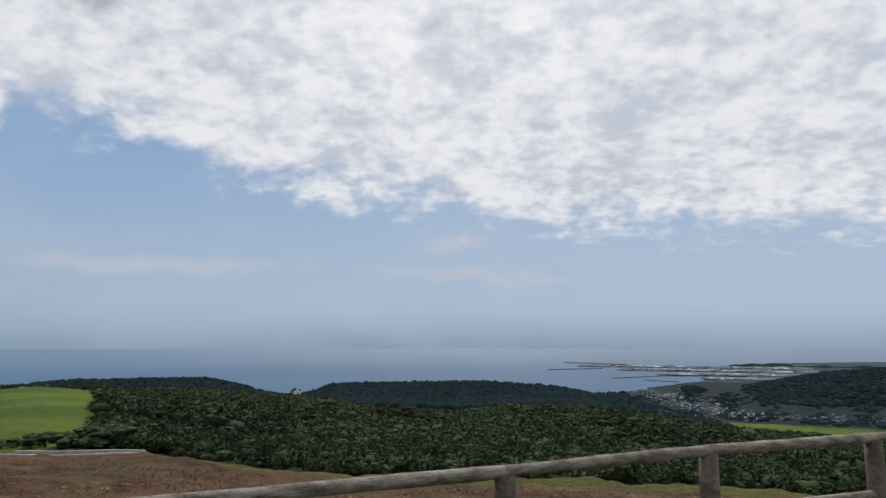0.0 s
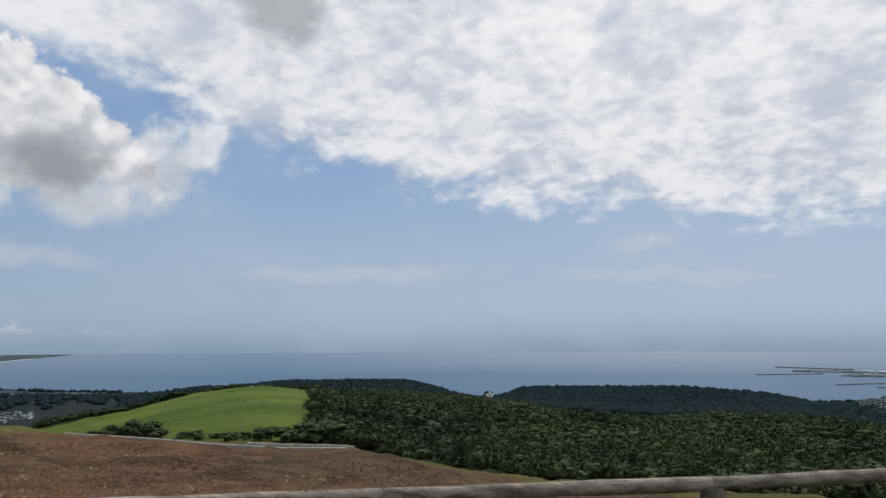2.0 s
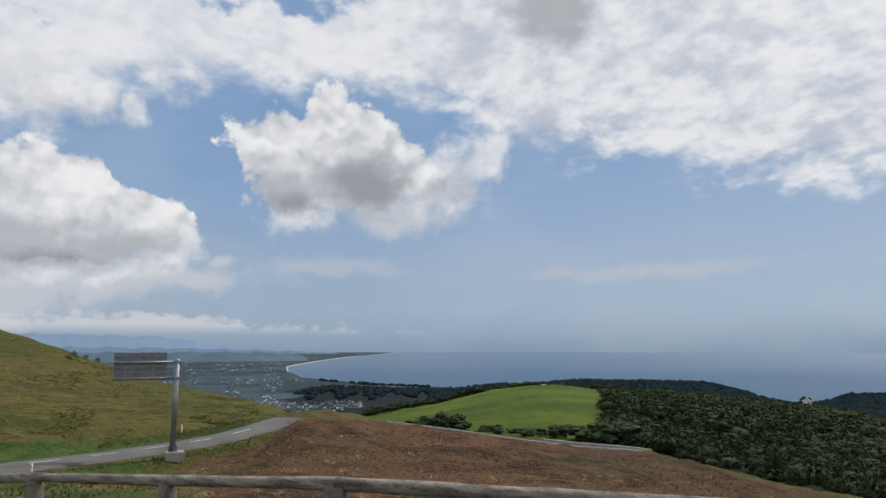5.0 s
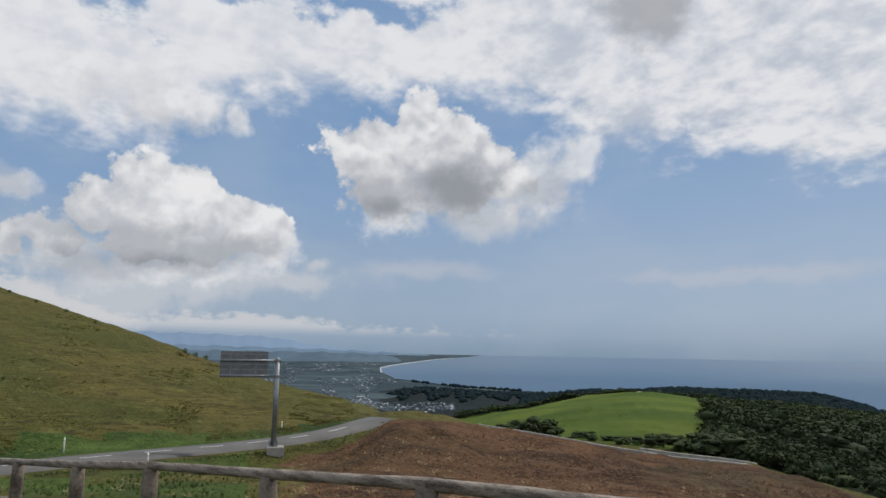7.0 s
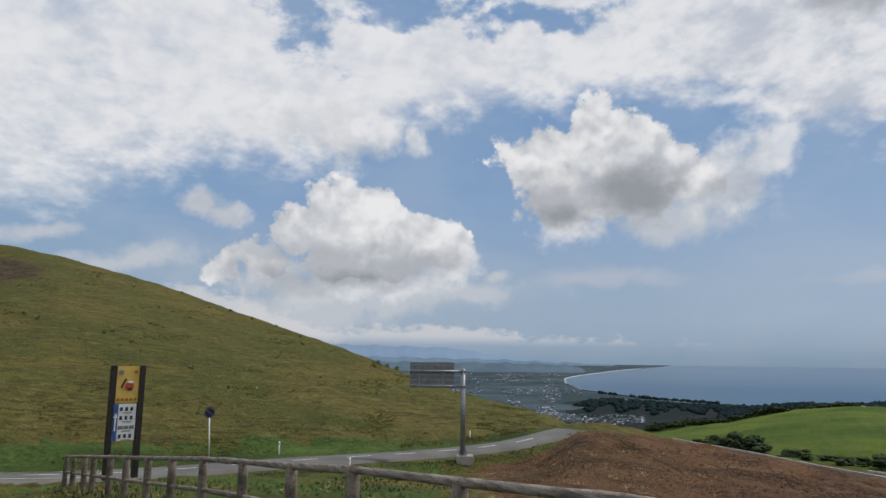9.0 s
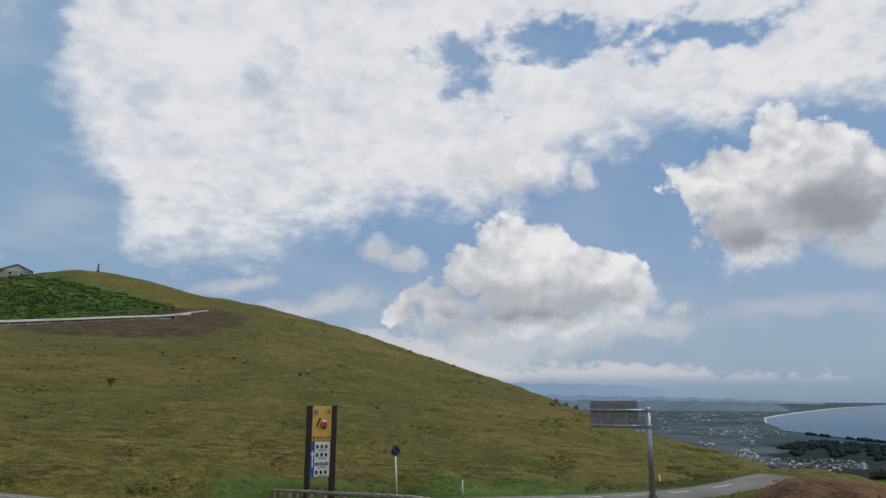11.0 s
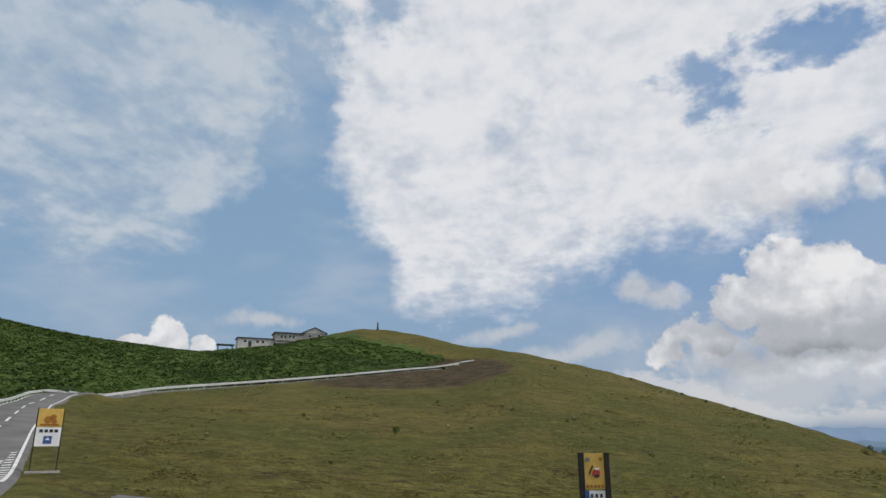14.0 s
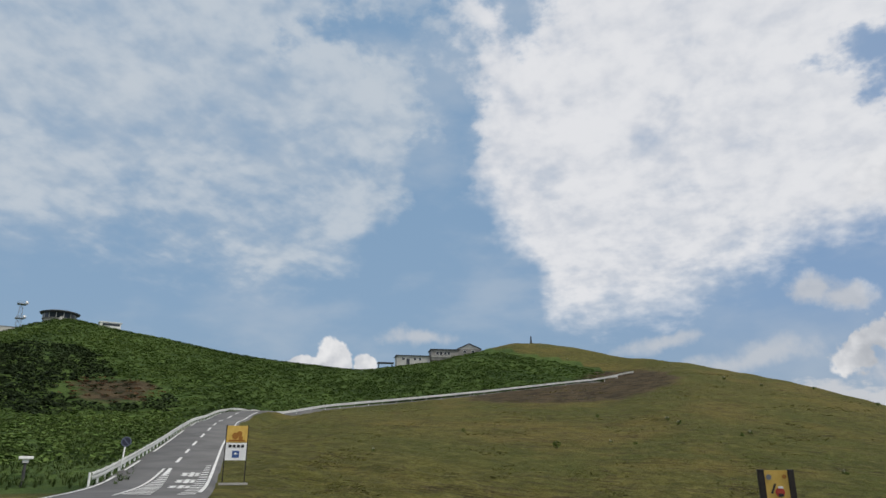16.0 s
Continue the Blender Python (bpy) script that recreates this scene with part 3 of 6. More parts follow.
def fade(x, lo, hi):
    f = min(max((x - lo) / (hi - lo), 0.0), 1.0)
    return f * f * (3 - 2 * f)


def depths(az):
    """Depth below the eye at every distance, along one direction."""
    if az < 54:
        return along(right_profile(az))
    if az < 58:
        f = fade(az, 54, 58)
        return along(right_profile(az)) * (1 - f) + along(left_profile(az)) * f
    z = along(left_profile(az))
    if az > 94:
        f = fade(az, 94, 104) * (1 - fade(az, 130, 136))
        z = z * (1 - f) + along(left_profile(az, bend=1.0)) * f if f else z
    if az > 130:
        f = fade(az, 130, 136)
        z = z * (1 - f) + along(left_profile(az, climb=1.0)) * f
    return z


def smooth(v, n, axis):
    k = np.hanning(n + 2)[1:-1]
    k /= k.sum()
    pad = [(0, 0), (0, 0)]
    pad[axis] = (n // 2, n // 2)
    return np.apply_along_axis(lambda a: np.convolve(a, k, "valid"), axis, np.pad(v, pad, mode="edge"))


AZ = np.concatenate([np.arange(-46, 156, 0.3), np.arange(156, 314, 4.0)])
RAD = np.concatenate([[0.02], np.geomspace(1.5, 4950, 330)])


def lay_of_land():
    z = np.zeros((len(AZ), len(RAD)))
    for i, a in enumerate(AZ):
        z[i] = depths(a) if a <= 156 else along([(0, -1.75), (40, -1.9), (60, -4), (300, -30), (620, PLAIN), (4950, PLAIN)])
    z = smooth(z, 5, 1)
    view = AZ < 156
    z[view] = smooth(z[view], 7, 0)
    z[~view] = smooth(np.vstack([z[view][-3:], z[~view], z[view][:3]]), 7, 0)[3:-3]
    # water where the shore curves away
    a, r = np.meshgrid(AZ, RAD, indexing="ij")
    low = z < -40
    sea_r = np.interp(r, *np.array(SHORE_R, float).T)
    sea_l = np.interp(r, *np.array(SHORE_L, float).T)
    wet = np.clip(np.minimum(a - sea_r, sea_l - a) / 0.8, -1, 1) * (r > 480)
    wet = np.where((r > 760) | (z < -47.5), wet, 0)
    z = np.where(low & (wet > 0), np.minimum(z, PLAIN - 6 * wet), z)
    # wooded hills beyond the town, on the far side of the harbour plain
    far_hill = lie(a, [(-60, -1.7), (-30.5, -1.85), (-26.6, -2.25), (-24.7, -2.65), (-22, -3.2), (-20, -3.75), (-18.5, -3.65), (-17.2, -3.5), (-16, -3.9), (-15, -5.2)])
    base = lie(a, [(-60, 600), (-30, 590), (-28, 550), (-24.8, 524), (-21.3, 555), (-19.2, 610), (-15, 630)])
    peak = lie(a, [(-60, 900), (-24, 860), (-20, 740), (-15, 710)])
    rise = np.clip((r - base) / (peak - base), 0, 1)
    fall = np.clip(1 - (r - peak) / lie(a, [(-60, 200), (-24, 160), (-20, 70), (-15, 60)]), 0, 1)
    bump = rise * (2 - rise) * fall * fall * np.clip(drop_of(peak, far_hill) - PLAIN, 0, None)
    z = np.where((wet <= 0) & (r > 200), np.maximum(z, PLAIN), z)
    z = z + bump * (a < -14)
    return z


LAND = lay_of_land()
# smoothing has rounded the skyline off: raise it back to its drawn angle
seen = (RAD > 55) & (RAD < 330)
reach = np.degrees(np.arctan2(LAND[:, seen], RAD[seen])).max(1)
hill = (AZ > 60) & (AZ < 154)
RAISE = [(50, 0.0)] + list(zip(AZ[hill], (lie(AZ, SKY_EL) - reach)[hill])) + [(160, 0.0)]
LAND = lay_of_land()


def ground_at(az, r):
    """World height of the bare ground."""
    i = np.interp(az, AZ, np.arange(len(AZ)))
    j = np.interp(r, RAD, np.arange(len(RAD)))
    i0, j0 = np.clip(np.floor(i).astype(int), 0, len(AZ) - 2), np.clip(np.floor(j).astype(int), 0, len(RAD) - 2)
    fi, fj = i - i0, j - j0
    z = (LAND[i0, j0] * (1 - fi) + LAND[i0 + 1, j0] * fi) * (1 - fj) + (LAND[i0, j0 + 1] * (1 - fi) + LAND[i0 + 1, j0 + 1] * fi) * fj
    return z + EYE


def spot(az, r):
    a = radians(az)
    return Vector((-math.sin(a) * r, math.cos(a) * r, float(ground_at(np.array(az), np.array(r)))))


def polar(x, y):
    return np.degrees(np.arctan2(-x, y)), np.hypot(x, y)


def ground_xy(x, y):
    a, r = polar(np.asarray(x, float), np.asarray(y, float))
    return ground_at(np.where(a < -46, a + 360, a), r)


def lumps(x, y, size, seed=0.0):
    """Cheap smooth unevenness from a few crossing waves, about -1 to 1."""
    s = 0
    for k in range(6):
        t = seed + 1.9 * k
        s = s + np.sin((x * np.cos(t) + y * np.sin(t)) * (0.7 + 0.23 * k) * 6.28 / size + 2.1 * k + seed)
    return s / 3.2


def build_ground(roads):
    a, r = np.meshgrid(AZ, RAD, indexing="ij")
    x, y = -np.sin(np.radians(a)) * r, np.cos(np.radians(a)) * r
    road, crest = lie(a, ROAD_R), lie(a, CREST_R)
    on_road = np.clip((np.abs(r - road) - 3.4) / 3.0, 0, 1)
    amount = np.clip((r - 9) / 25, 0, 1) * on_road
    rough = 0.16 * lumps(x, y, 4.2) + 0.22 * lumps(x, y, 11, 2.0) + np.clip(r / 300, 0, 1) * 0.5 * lumps(x, y, 34, 1.0)
    rough = np.where((a > 58) & (r > 50), rough * 0.45, rough)
    z = LAND + EYE + amount * rough * np.clip(900 / r - 0.4, 0, 1)
    # cut the roads into the ground
    for (lx, ly, lz, _, _), half in roads:
        box_ = (r < 215) & (a > 40) & (a < 156)
        d2 = (x[box_][:, None] - lx[None, :]) ** 2 + (y[box_][:, None] - ly[None, :]) ** 2
        k = d2.argmin(1)
        d = np.sqrt(d2[np.arange(len(k)), k])
        f = np.clip((half + 3.2 - d) / 2.6, 0, 1)
        z[box_] = z[box_] * (1 - f) + (lz[k] - 0.13) * f
    verts = np.stack([x, y, z], -1).reshape(-1, 3)
    n, m = a.shape
    i, j = np.meshgrid(np.arange(n), np.arange(m - 1), indexing="ij")
    nxt = (i + 1) % n
    faces = np.stack([i * m + j, i * m + j + 1, nxt * m + j + 1, nxt * m + j], -1).reshape(-1, 4)
    hub = len(verts)
    verts = np.vstack([verts, [[0.007, 0.004, EYE - 1.75]]])
    fan = [[hub, k * m, ((k + 1) % n) * m] for k in range(n)]
    me = bpy.data.meshes.new("ground")
    me.from_pydata(verts.tolist(), [], faces.tolist() + fan)
    me.materials.append(GROUND)
    me.polygons.foreach_set("use_smooth", np.ones(len(me.polygons), bool))
    # what grows where
    wob = lumps(x, y, 9, 3.0)
    brown = ((a < 63 + 2 * wob) & (r < crest + 2 + wob) & (r > 6)).astype(float)
    brown *= np.clip((road - 5.5 - r) / 2 + 0.5, 0, 1) * (a > 44) + (a <= 44)
    brown *= np.where(a < 27, np.clip((crest * lie(a, [(-60, 0.66), (0, 0.70), (14, 0.8), (26, 0.97), (30, 1.1)]) - r) / 4 + 0.5, 0, 1), 1)
    brown *= np.clip((66 - a) / 6, 0, 1)
    bend = lie(a, BEND_R)
    lush = ((a > 99) & (r > bend + 3) & (r < lie(a, [(99, 195), (103, 212), (108, 228), (112, 238), (114, 300), (160, 300)]))).astype(float)
    lush = np.maximum(lush, ((a > 139 - (r - 30) * 0.07) & (r > 33)).astype(float))
    lush = np.maximum(lush, ((a > 66) & (a < 100) & (r > 9) & (r < road - 3)) * 0.45)
    lush = np.maximum(lush, ((a > 56) & (a < 99) & (r > road + 2) & (r < road + 7)) * 0.75)
    e = np.degrees(np.arctan2(LAND, r))
    scrub = np.exp(-(((a - 107) / 9) ** 2 + ((e - 5.0) / 0.9) ** 2) ** 2) * (r < bend + 1)
    scrub = np.maximum(scrub, np.exp(-(((a - 101) / 4.5) ** 2 + ((e - 5.9) / 0.9) ** 2) ** 2) * (r > 60))
    # scrub tone half mixed over the farther brown slope, to darken it
    scrub = np.maximum(scrub, 0.5 * (a < 36 + 4 * wob) * (r > 20 + 5 * wob) * brown)
    scrub = np.maximum(scrub, 0.8 * np.exp(-(((a - 142.2) / 3.6) ** 2 + ((e - 4.7) / 0.9) ** 2) ** 2) * (r > 60))
    field = ((a > 28.6 + 0.4 * wob) & (a < 56) & (r > crest + 8) & (r < 330)).astype(float)
    field = np.maximum(field, ((a < -20.2 + 0.5 * wob) & (a > -34) & (r > 402) & (r < 448 + 4 * wob)) * 1.0)
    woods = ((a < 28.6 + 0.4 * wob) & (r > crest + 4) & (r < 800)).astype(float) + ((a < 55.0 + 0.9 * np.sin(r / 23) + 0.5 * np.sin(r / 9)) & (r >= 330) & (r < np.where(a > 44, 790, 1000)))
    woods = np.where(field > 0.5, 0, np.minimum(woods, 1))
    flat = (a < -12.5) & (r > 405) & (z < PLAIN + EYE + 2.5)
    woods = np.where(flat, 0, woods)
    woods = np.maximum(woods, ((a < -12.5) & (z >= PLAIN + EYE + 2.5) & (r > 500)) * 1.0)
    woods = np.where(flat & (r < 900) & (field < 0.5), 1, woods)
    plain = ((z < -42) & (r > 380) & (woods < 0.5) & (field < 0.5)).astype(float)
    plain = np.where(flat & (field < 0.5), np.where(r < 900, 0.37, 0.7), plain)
    for name, some in (("cover_a", (brown, lush, scrub)), ("cover_b", (field, woods, plain))):
        layer = me.color_attributes.new(name, "FLOAT_COLOR", "POINT")
        rgba = np.vstack([np.stack([*some, np.ones_like(a)], -1).reshape(-1, 4), [[0, 0, 0, 1]]]).astype(np.float32)
        layer.data.foreach_set("color", rgba.ravel())
    ob = new("ground", me)
    tagged(ob, "hillside of olive pasture, brown cut bracken and green fields", "ground", kind="structure")
    return ob


def mesh_of(name, verts, faces, mat, smoothed=False):
    me = bpy.data.meshes.new(name)
    me.from_pydata([tuple(v) for v in verts], [], [tuple(f) for f in faces])
    me.materials.append(mat)
    if smoothed:
        me.polygons.foreach_set("use_smooth", np.ones(len(me.polygons), bool))
    me.update()
    return me


def build_sea():
    n = 180
    ring = [(4940 * math.cos(i * 2 * math.pi / n), 4940 * math.sin(i * 2 * math.pi / n), PLAIN - 1.0 + EYE) for i in range(n)]
    tagged(new("water", mesh_of("water", ring, [list(range(n))], SEA)), "calm grey-blue sea reaching the hazy horizon", "sea", kind="structure")


build_sea()

SIGN_NAVY = simple("dark_navy_sheet", (0.016, 0.019, 0.036), (0.028, 0.032, 0.055), 3.0, 0.5, 0.001)
SIGN_RIM = simple("grey_blue_rim", (0.07, 0.085, 0.13), (0.10, 0.115, 0.16), 3.0, 0.5, 0.001)

EDGE_LEAVES = islands("light_bush_leaves", (0.022, 0.036, 0.014), (0.085, 0.108, 0.048), 3.0, 0.3)
STRAW = islands("straw", (0.16, 0.115, 0.055), (0.42, 0.34, 0.19), 5.0, 0.02, 0.02)


# ---- building helpers ----


def link(name, bm, mat, parent=None, label="", smoothed=False):
    me = bpy.data.meshes.new(name)
    bm.to_mesh(me)
    bm.free()
    me.materials.append(mat)
    if smoothed:
        me.polygons.foreach_set("use_smooth", np.ones(len(me.polygons), bool))
    ob = new(name, me)
    if parent:
        ob.parent = parent
    if label:
        tagged(ob, label)
    return ob


def part(name, bm, mat, parent, label="", smoothed=False):
    return link(name, bm, mat, parent, label, smoothed)


def thing(name, m, label, category, group="", kind=""):
    ob = new(name)
    ob.matrix_basis = m
    return tagged(ob, label, category, group, kind)


def box(sx, sy, sz, at=(0, 0, 0), bevel=0.0, turn=None):
    """A box whose base centre lies at `at`."""
    bm = bmesh.new()
    bmesh.ops.create_cube(bm, size=1.0)
    bmesh.ops.scale(bm, vec=(sx, sy, sz), verts=bm.verts)
    if bevel:
        bmesh.ops.bevel(bm, geom=bm.edges[:], offset=bevel, segments=2, affect="EDGES", profile=0.5)
    bmesh.ops.translate(bm, vec=(at[0], at[1], at[2] + sz / 2), verts=bm.verts)
    if turn:
        bmesh.ops.transform(bm, matrix=turn, verts=bm.verts)
    return bm


def tube(a, b, r1, r2=None, sides=12, rings=1, wear=0.0, seed=0):
    """A rod from a to b; wear: knots and flats, as on an old log."""
    rnd = random.Random(seed)
    a, b = Vector(a), Vector(b)
    r2 = r1 if r2 is None else r2
    turn = (b - a).to_track_quat("Z", "Y").to_matrix()
    bm = bmesh.new()
    loops = []
    drift = [rnd.uniform(0.6, 1.4) for _ in range(sides)]
    for k in range(rings + 1):
        f = k / rings
        swell = 1 + wear * rnd.uniform(-1, 1)
        r = (r1 + (r2 - r1) * f) * swell
        loops.append([bm.verts.new(a + (b - a) * f + turn @ Vector((math.cos(i * 2 * math.pi / sides), math.sin(i * 2 * math.pi / sides), 0)) * r * (1 + wear * (drift[i] - 1) + wear * 0.5 * rnd.uniform(-1, 1))) for i in range(sides)])
    for p, q in zip(loops, loops[1:]):
        for i in range(sides):
            bm.faces.new((p[i], p[(i + 1) % sides], q[(i + 1) % sides], q[i]))
    bm.faces.new(loops[0][::-1])
    bm.faces.new(loops[-1])
    return bm


def join(*parts):
    out = bmesh.new()
    for p in parts:
        me = bpy.data.meshes.new("joint")
        p.to_mesh(me)
        p.free()
        out.from_mesh(me)
        bpy.data.meshes.remove(me)
    return out


def facing(az, r, swing=0.0, lift=0.0):
    """A pose on the ground whose -y side looks at the lookout."""
    p = spot(az, r)
    return pose(p.x, p.y, p.z + lift, 0, 0, az + swing)


def on_slope(az, el, near=12.0, far=320.0):
    """The distance at which the ground first rises to an angle of sight."""
    r = np.linspace(near, far, 1500)
    e = np.degrees(np.arctan2(ground_at(np.full_like(r, az), r) - EYE, r))
    hit = np.nonzero(e >= el)[0]
    return float(r[hit[0]]) if len(hit) else far


# ---- roads ----


def ribbon(name, line, half, lift, mat, label="", parent=None, thick=0.35, kind="structure", category="road", across=(-1, 0, 1)):
    """A paved strip along a line of (x, y), laid on the ground."""
    pts = np.array(line, float)
    step = np.r_[0, np.cumsum(np.hypot(*np.diff(pts, axis=0).T))]
    s = np.arange(0, step[-1], 1.2)
    x, y = np.interp(s, step, pts[:, 0]), np.interp(s, step, pts[:, 1])
    k = np.hanning(9)
    k /= k.sum()
    x, y = (np.convolve(np.pad(v, 4, mode="reflect", reflect_type="odd"), k, "valid") for v in (x, y))
    dx, dy = np.gradient(x), np.gradient(y)
    n = np.hypot(dx, dy)
    nx, ny = -dy / n, dx / n
    z = np.max([ground_xy(x + nx * o, y + ny * o) for o in np.array(across) * half], 0)
    z = np.convolve(np.pad(z, 4, mode="edge"), k, "valid") + lift
    if name is None:
        return x, y, z, nx, ny
    rows = []
    for o, dz in ((-half - 0.3, -thick), (-half, 0), (0, 0.04), (half, 0), (half + 0.3, -thick)):
        rows.append(np.stack([x + nx * o, y + ny * o, z + dz], -1))
    v = np.stack(rows, 1).reshape(-1, 3)
    f = [(i * 5 + j, i * 5 + j + 1, i * 5 + j + 6, i * 5 + j + 5) for i in range(len(x) - 1) for j in range(4)]
    ob = new(name, mesh_of(name, v, [q[::-1] for q in f], mat, True))
    return tagged(ob, label, category, kind=kind), (x, y, z, nx, ny)


def at_az(az, r):
    return (-math.sin(radians(az)) * r, math.cos(radians(az)) * r)


LOWER = [at_az(a, float(lie(a, ROAD_R))) for a in np.arange(55.4, 129, 1.5)]
UPPER = [(-9.0, -13.5), (-13.5, -17.5), (-19.7, -23.0), (-43.1, -44.6), at_az(134.3, 90), at_az(132.6, 110), at_az(130, 121), at_az(126, 134), at_az(120.2, 149), at_az(113, 164), at_az(106, 179), at_az(103.5, 184)]
build_ground([(ribbon(None, LOWER, 1.45, 0.07, ASPHALT, across=(0,)), 1.45), (ribbon(None, UPPER, 2.6, 0.09, ASPHALT), 2.6)])
lower_road, lower_line = ribbon("road", LOWER, 1.45, 0.07, ASPHALT, "grey two-lane asphalt road with a dashed white centre line", across=(0,))
upper_road, upper_line = ribbon("road", UPPER, 2.6, 0.09, ASPHALT, "grey asphalt road climbing the hill with hatched white markings")


def painted(parent, line, s0, s1, off, wide, lift=0.022, skew=0.0):
    """A stripe of paint on a ribbon from s0 to s1 metres, off metres left of its middle."""
    x, y, z, nx, ny = line
    s = np.arange(len(x)) * 1.2
    t = np.linspace(s0, s1, max(2, int(abs(s1 - s0) / 1.5) + 2))
    sides = []
    for o in (off - wide / 2, off + wide / 2):
        q = t + skew * (o - off)
        px, py, pz = (np.interp(q, s, v) for v in (x, y, z))
        qx, qy = np.interp(q, s, nx), np.interp(q, s, ny)
        sides.append(np.stack([px + qx * o, py + qy * o, pz + lift + 0.04 * (1 - min(abs(o) / 2.75, 1))], -1))
    n = len(t)
    v = np.vstack(sides)
    ob = new("lane_marking", mesh_of("lane_marking", v, [(i, i + 1, n + i + 1, n + i) for i in range(n - 1)], MARKING))
    ob.parent = parent
    if v.shape[0] and (ob.data.polygons[0].normal.z < 0):
        ob.data.flip_normals()
    return ob


def road_paint():
    total = (len(lower_line[0]) - 1) * 1.2
    s = 4.0
    while s < total - 12:
        painted(lower_road, lower_line, s, s + 1.6, 0.0, 0.12)
        s += 3.4
    for a, b in ((34, 62), (70, total - 14)):
        painted(lower_road, lower_line, a, b, 1.3, 0.07)
    painted(lower_road, lower_line, 30, total - 12, -1.3, 0.05)
    s = 24.0
    while s < 110:
        painted(upper_road, upper_line, s, s + 3.6, 0.0, 0.2)
        s += 7.2
    painted(upper_road, upper_line, 13, 95, -2.35, 0.16)
    for a, b in ((10, 24), (27, 33), (40, 60), (66, 100)):
        painted(upper_road, upper_line, a, b, 2.35, 0.15)
    # hatching beside the middle and the edge, near the junction
    painted(upper_road, upper_line, 11, 27.5, 0.35, 0.13)
    for k in range(15):
        painted(upper_road, upper_line, 11.5 + k * 1.0, 11.95 + k * 1.0, -0.28 + 0.018 * k, 1.05 - 0.055 * k, skew=0.5)
        painted(upper_road, upper_line, 11.5 + k * 1.25, 11.95 + k * 1.25, -2.0, 0.62 - 0.025 * k, skew=-0.5)
    # three worn characters on the lane, as bars
    for row, s in enumerate((16.0, 19.6, 23.2)):
        for o, wide, d in ((-1.35, 0.2, 0.0), (-1.0, 0.22, 0.3), (-1.62, 0.16, 0.2)):
            painted(upper_road, upper_line, s + d, s + 2.2 - d, o, wide)
        for d in (0.5, 1.5):
            painted(upper_road, upper_line, s + d, s + d + 0.35, -1.3, 0.95)


road_paint()


def farm_track():
    """A narrow pale concrete track with kerbs along the brow of the brown slope."""
    for name, lift, az0, az1, add, wide, high in (("kerb", 0.0, 26.2, 47.5, -0.6, 0.3, 0.1), ("kerb", 0.0, 26.0, 34.5, 3.4, 0.3, 0.14)):
        for a in np.arange(az0, az1, 1.6):
            line = [at_az(t, float(lie(t, CREST_R)) + add) for t in np.linspace(a, min(a + 1.56, az1), 4)]
            v, f = [], []
            for x, y in line:
                z = float(ground_xy(x, y))
                d = Vector((x, y, 0)).normalized() * wide / 2
                for o, h in ((-d, -0.3), (-d, high), (d, high), (d, -0.3)):
                    v.append((x + o.x, y + o.y, z + h + 0.10))
            for i in range(3):
                f += [(4 * i + j, 4 * i + j + 1, 4 * i + j + 5, 4 * i + j + 4) for j in range(3)]
            f += [(0, 3, 2, 1), (12, 13, 14, 15)]
            ob = new(name, mesh_of(name, v, f, CONCRETE))
            ob.parent = track
    return track


track = thing("farm_track", Matrix(), "pale concrete kerb of a narrow track along the brow", "track", kind="structure")
farm_track()

# ---- log fence round the lookout ----
FENCE = [(5.62, 7.45, -0.9), (3.76, 6.67, -0.9), (1.95, 5.85, -0.9), (0.21, 4.85, -0.9), (-1.71, 3.86, -0.9), (-3.63, 2.87, -0.9), (-5.6, 2.67, -1.11), (-7.34, 2.2, -1.24), (-9.12, 1.9, -1.45),
         (-10.88, 1.53, -1.62), (-12.63, 1.1, -1.8), (-14.37, 0.68, -2.01), (-16.13, 0.28, -2.22), (-17.88, -0.16, -2.43), (-19.63, -0.55, -2.63), (-21.37, -1.01, -2.84), (-23.14, -1.33, -3.05), (-24.9, -1.74, -3.27), (-26.66, -2.1, -3.49)]


def build_fence():
    fence = thing("log_fence", Matrix(), "weathered grey log fence with two rails on a grassy edge", "fence")
    tops = [Vector((x, y, z + EYE)) for x, y, z in FENCE]
    gap = 0.51
    for k, p in enumerate(tops):
        g = min(float(ground_xy(p.x, p.y)), p.z - 0.85)
        part("post", tube((p.x, p.y, g - 0.3), (p.x, p.y, p.z - 0.02), 0.082, 0.078, 14, 5, 0.05, k), POST_WOOD, fence, smoothed=True)
        if k:
            q = tops[k - 1]
            d = (p - q).normalized()
            part("top_rail", tube(q - d * 0.02, p + d * 0.005, 0.047, 0.044, 12, 9, 0.09, 50 + k), WOOD, fence, smoothed=True)
            part("lower_rail", tube(q - Vector((0, 0, gap)) - d * 0.01, p - Vector((0, 0, gap)) + d * 0.01, 0.04, 0.038, 10, 7, 0.09, 90 + k), WOOD, fence, smoothed=True)
    return fence


build_fence()

# ---- signs and roadside posts ----


def plate(x0, x1, z0, z1, y, thick=0.006, bevel=0.0):
    return box(x1 - x0, thick, z1 - z0, ((x0 + x1) / 2, y, z0), bevel)


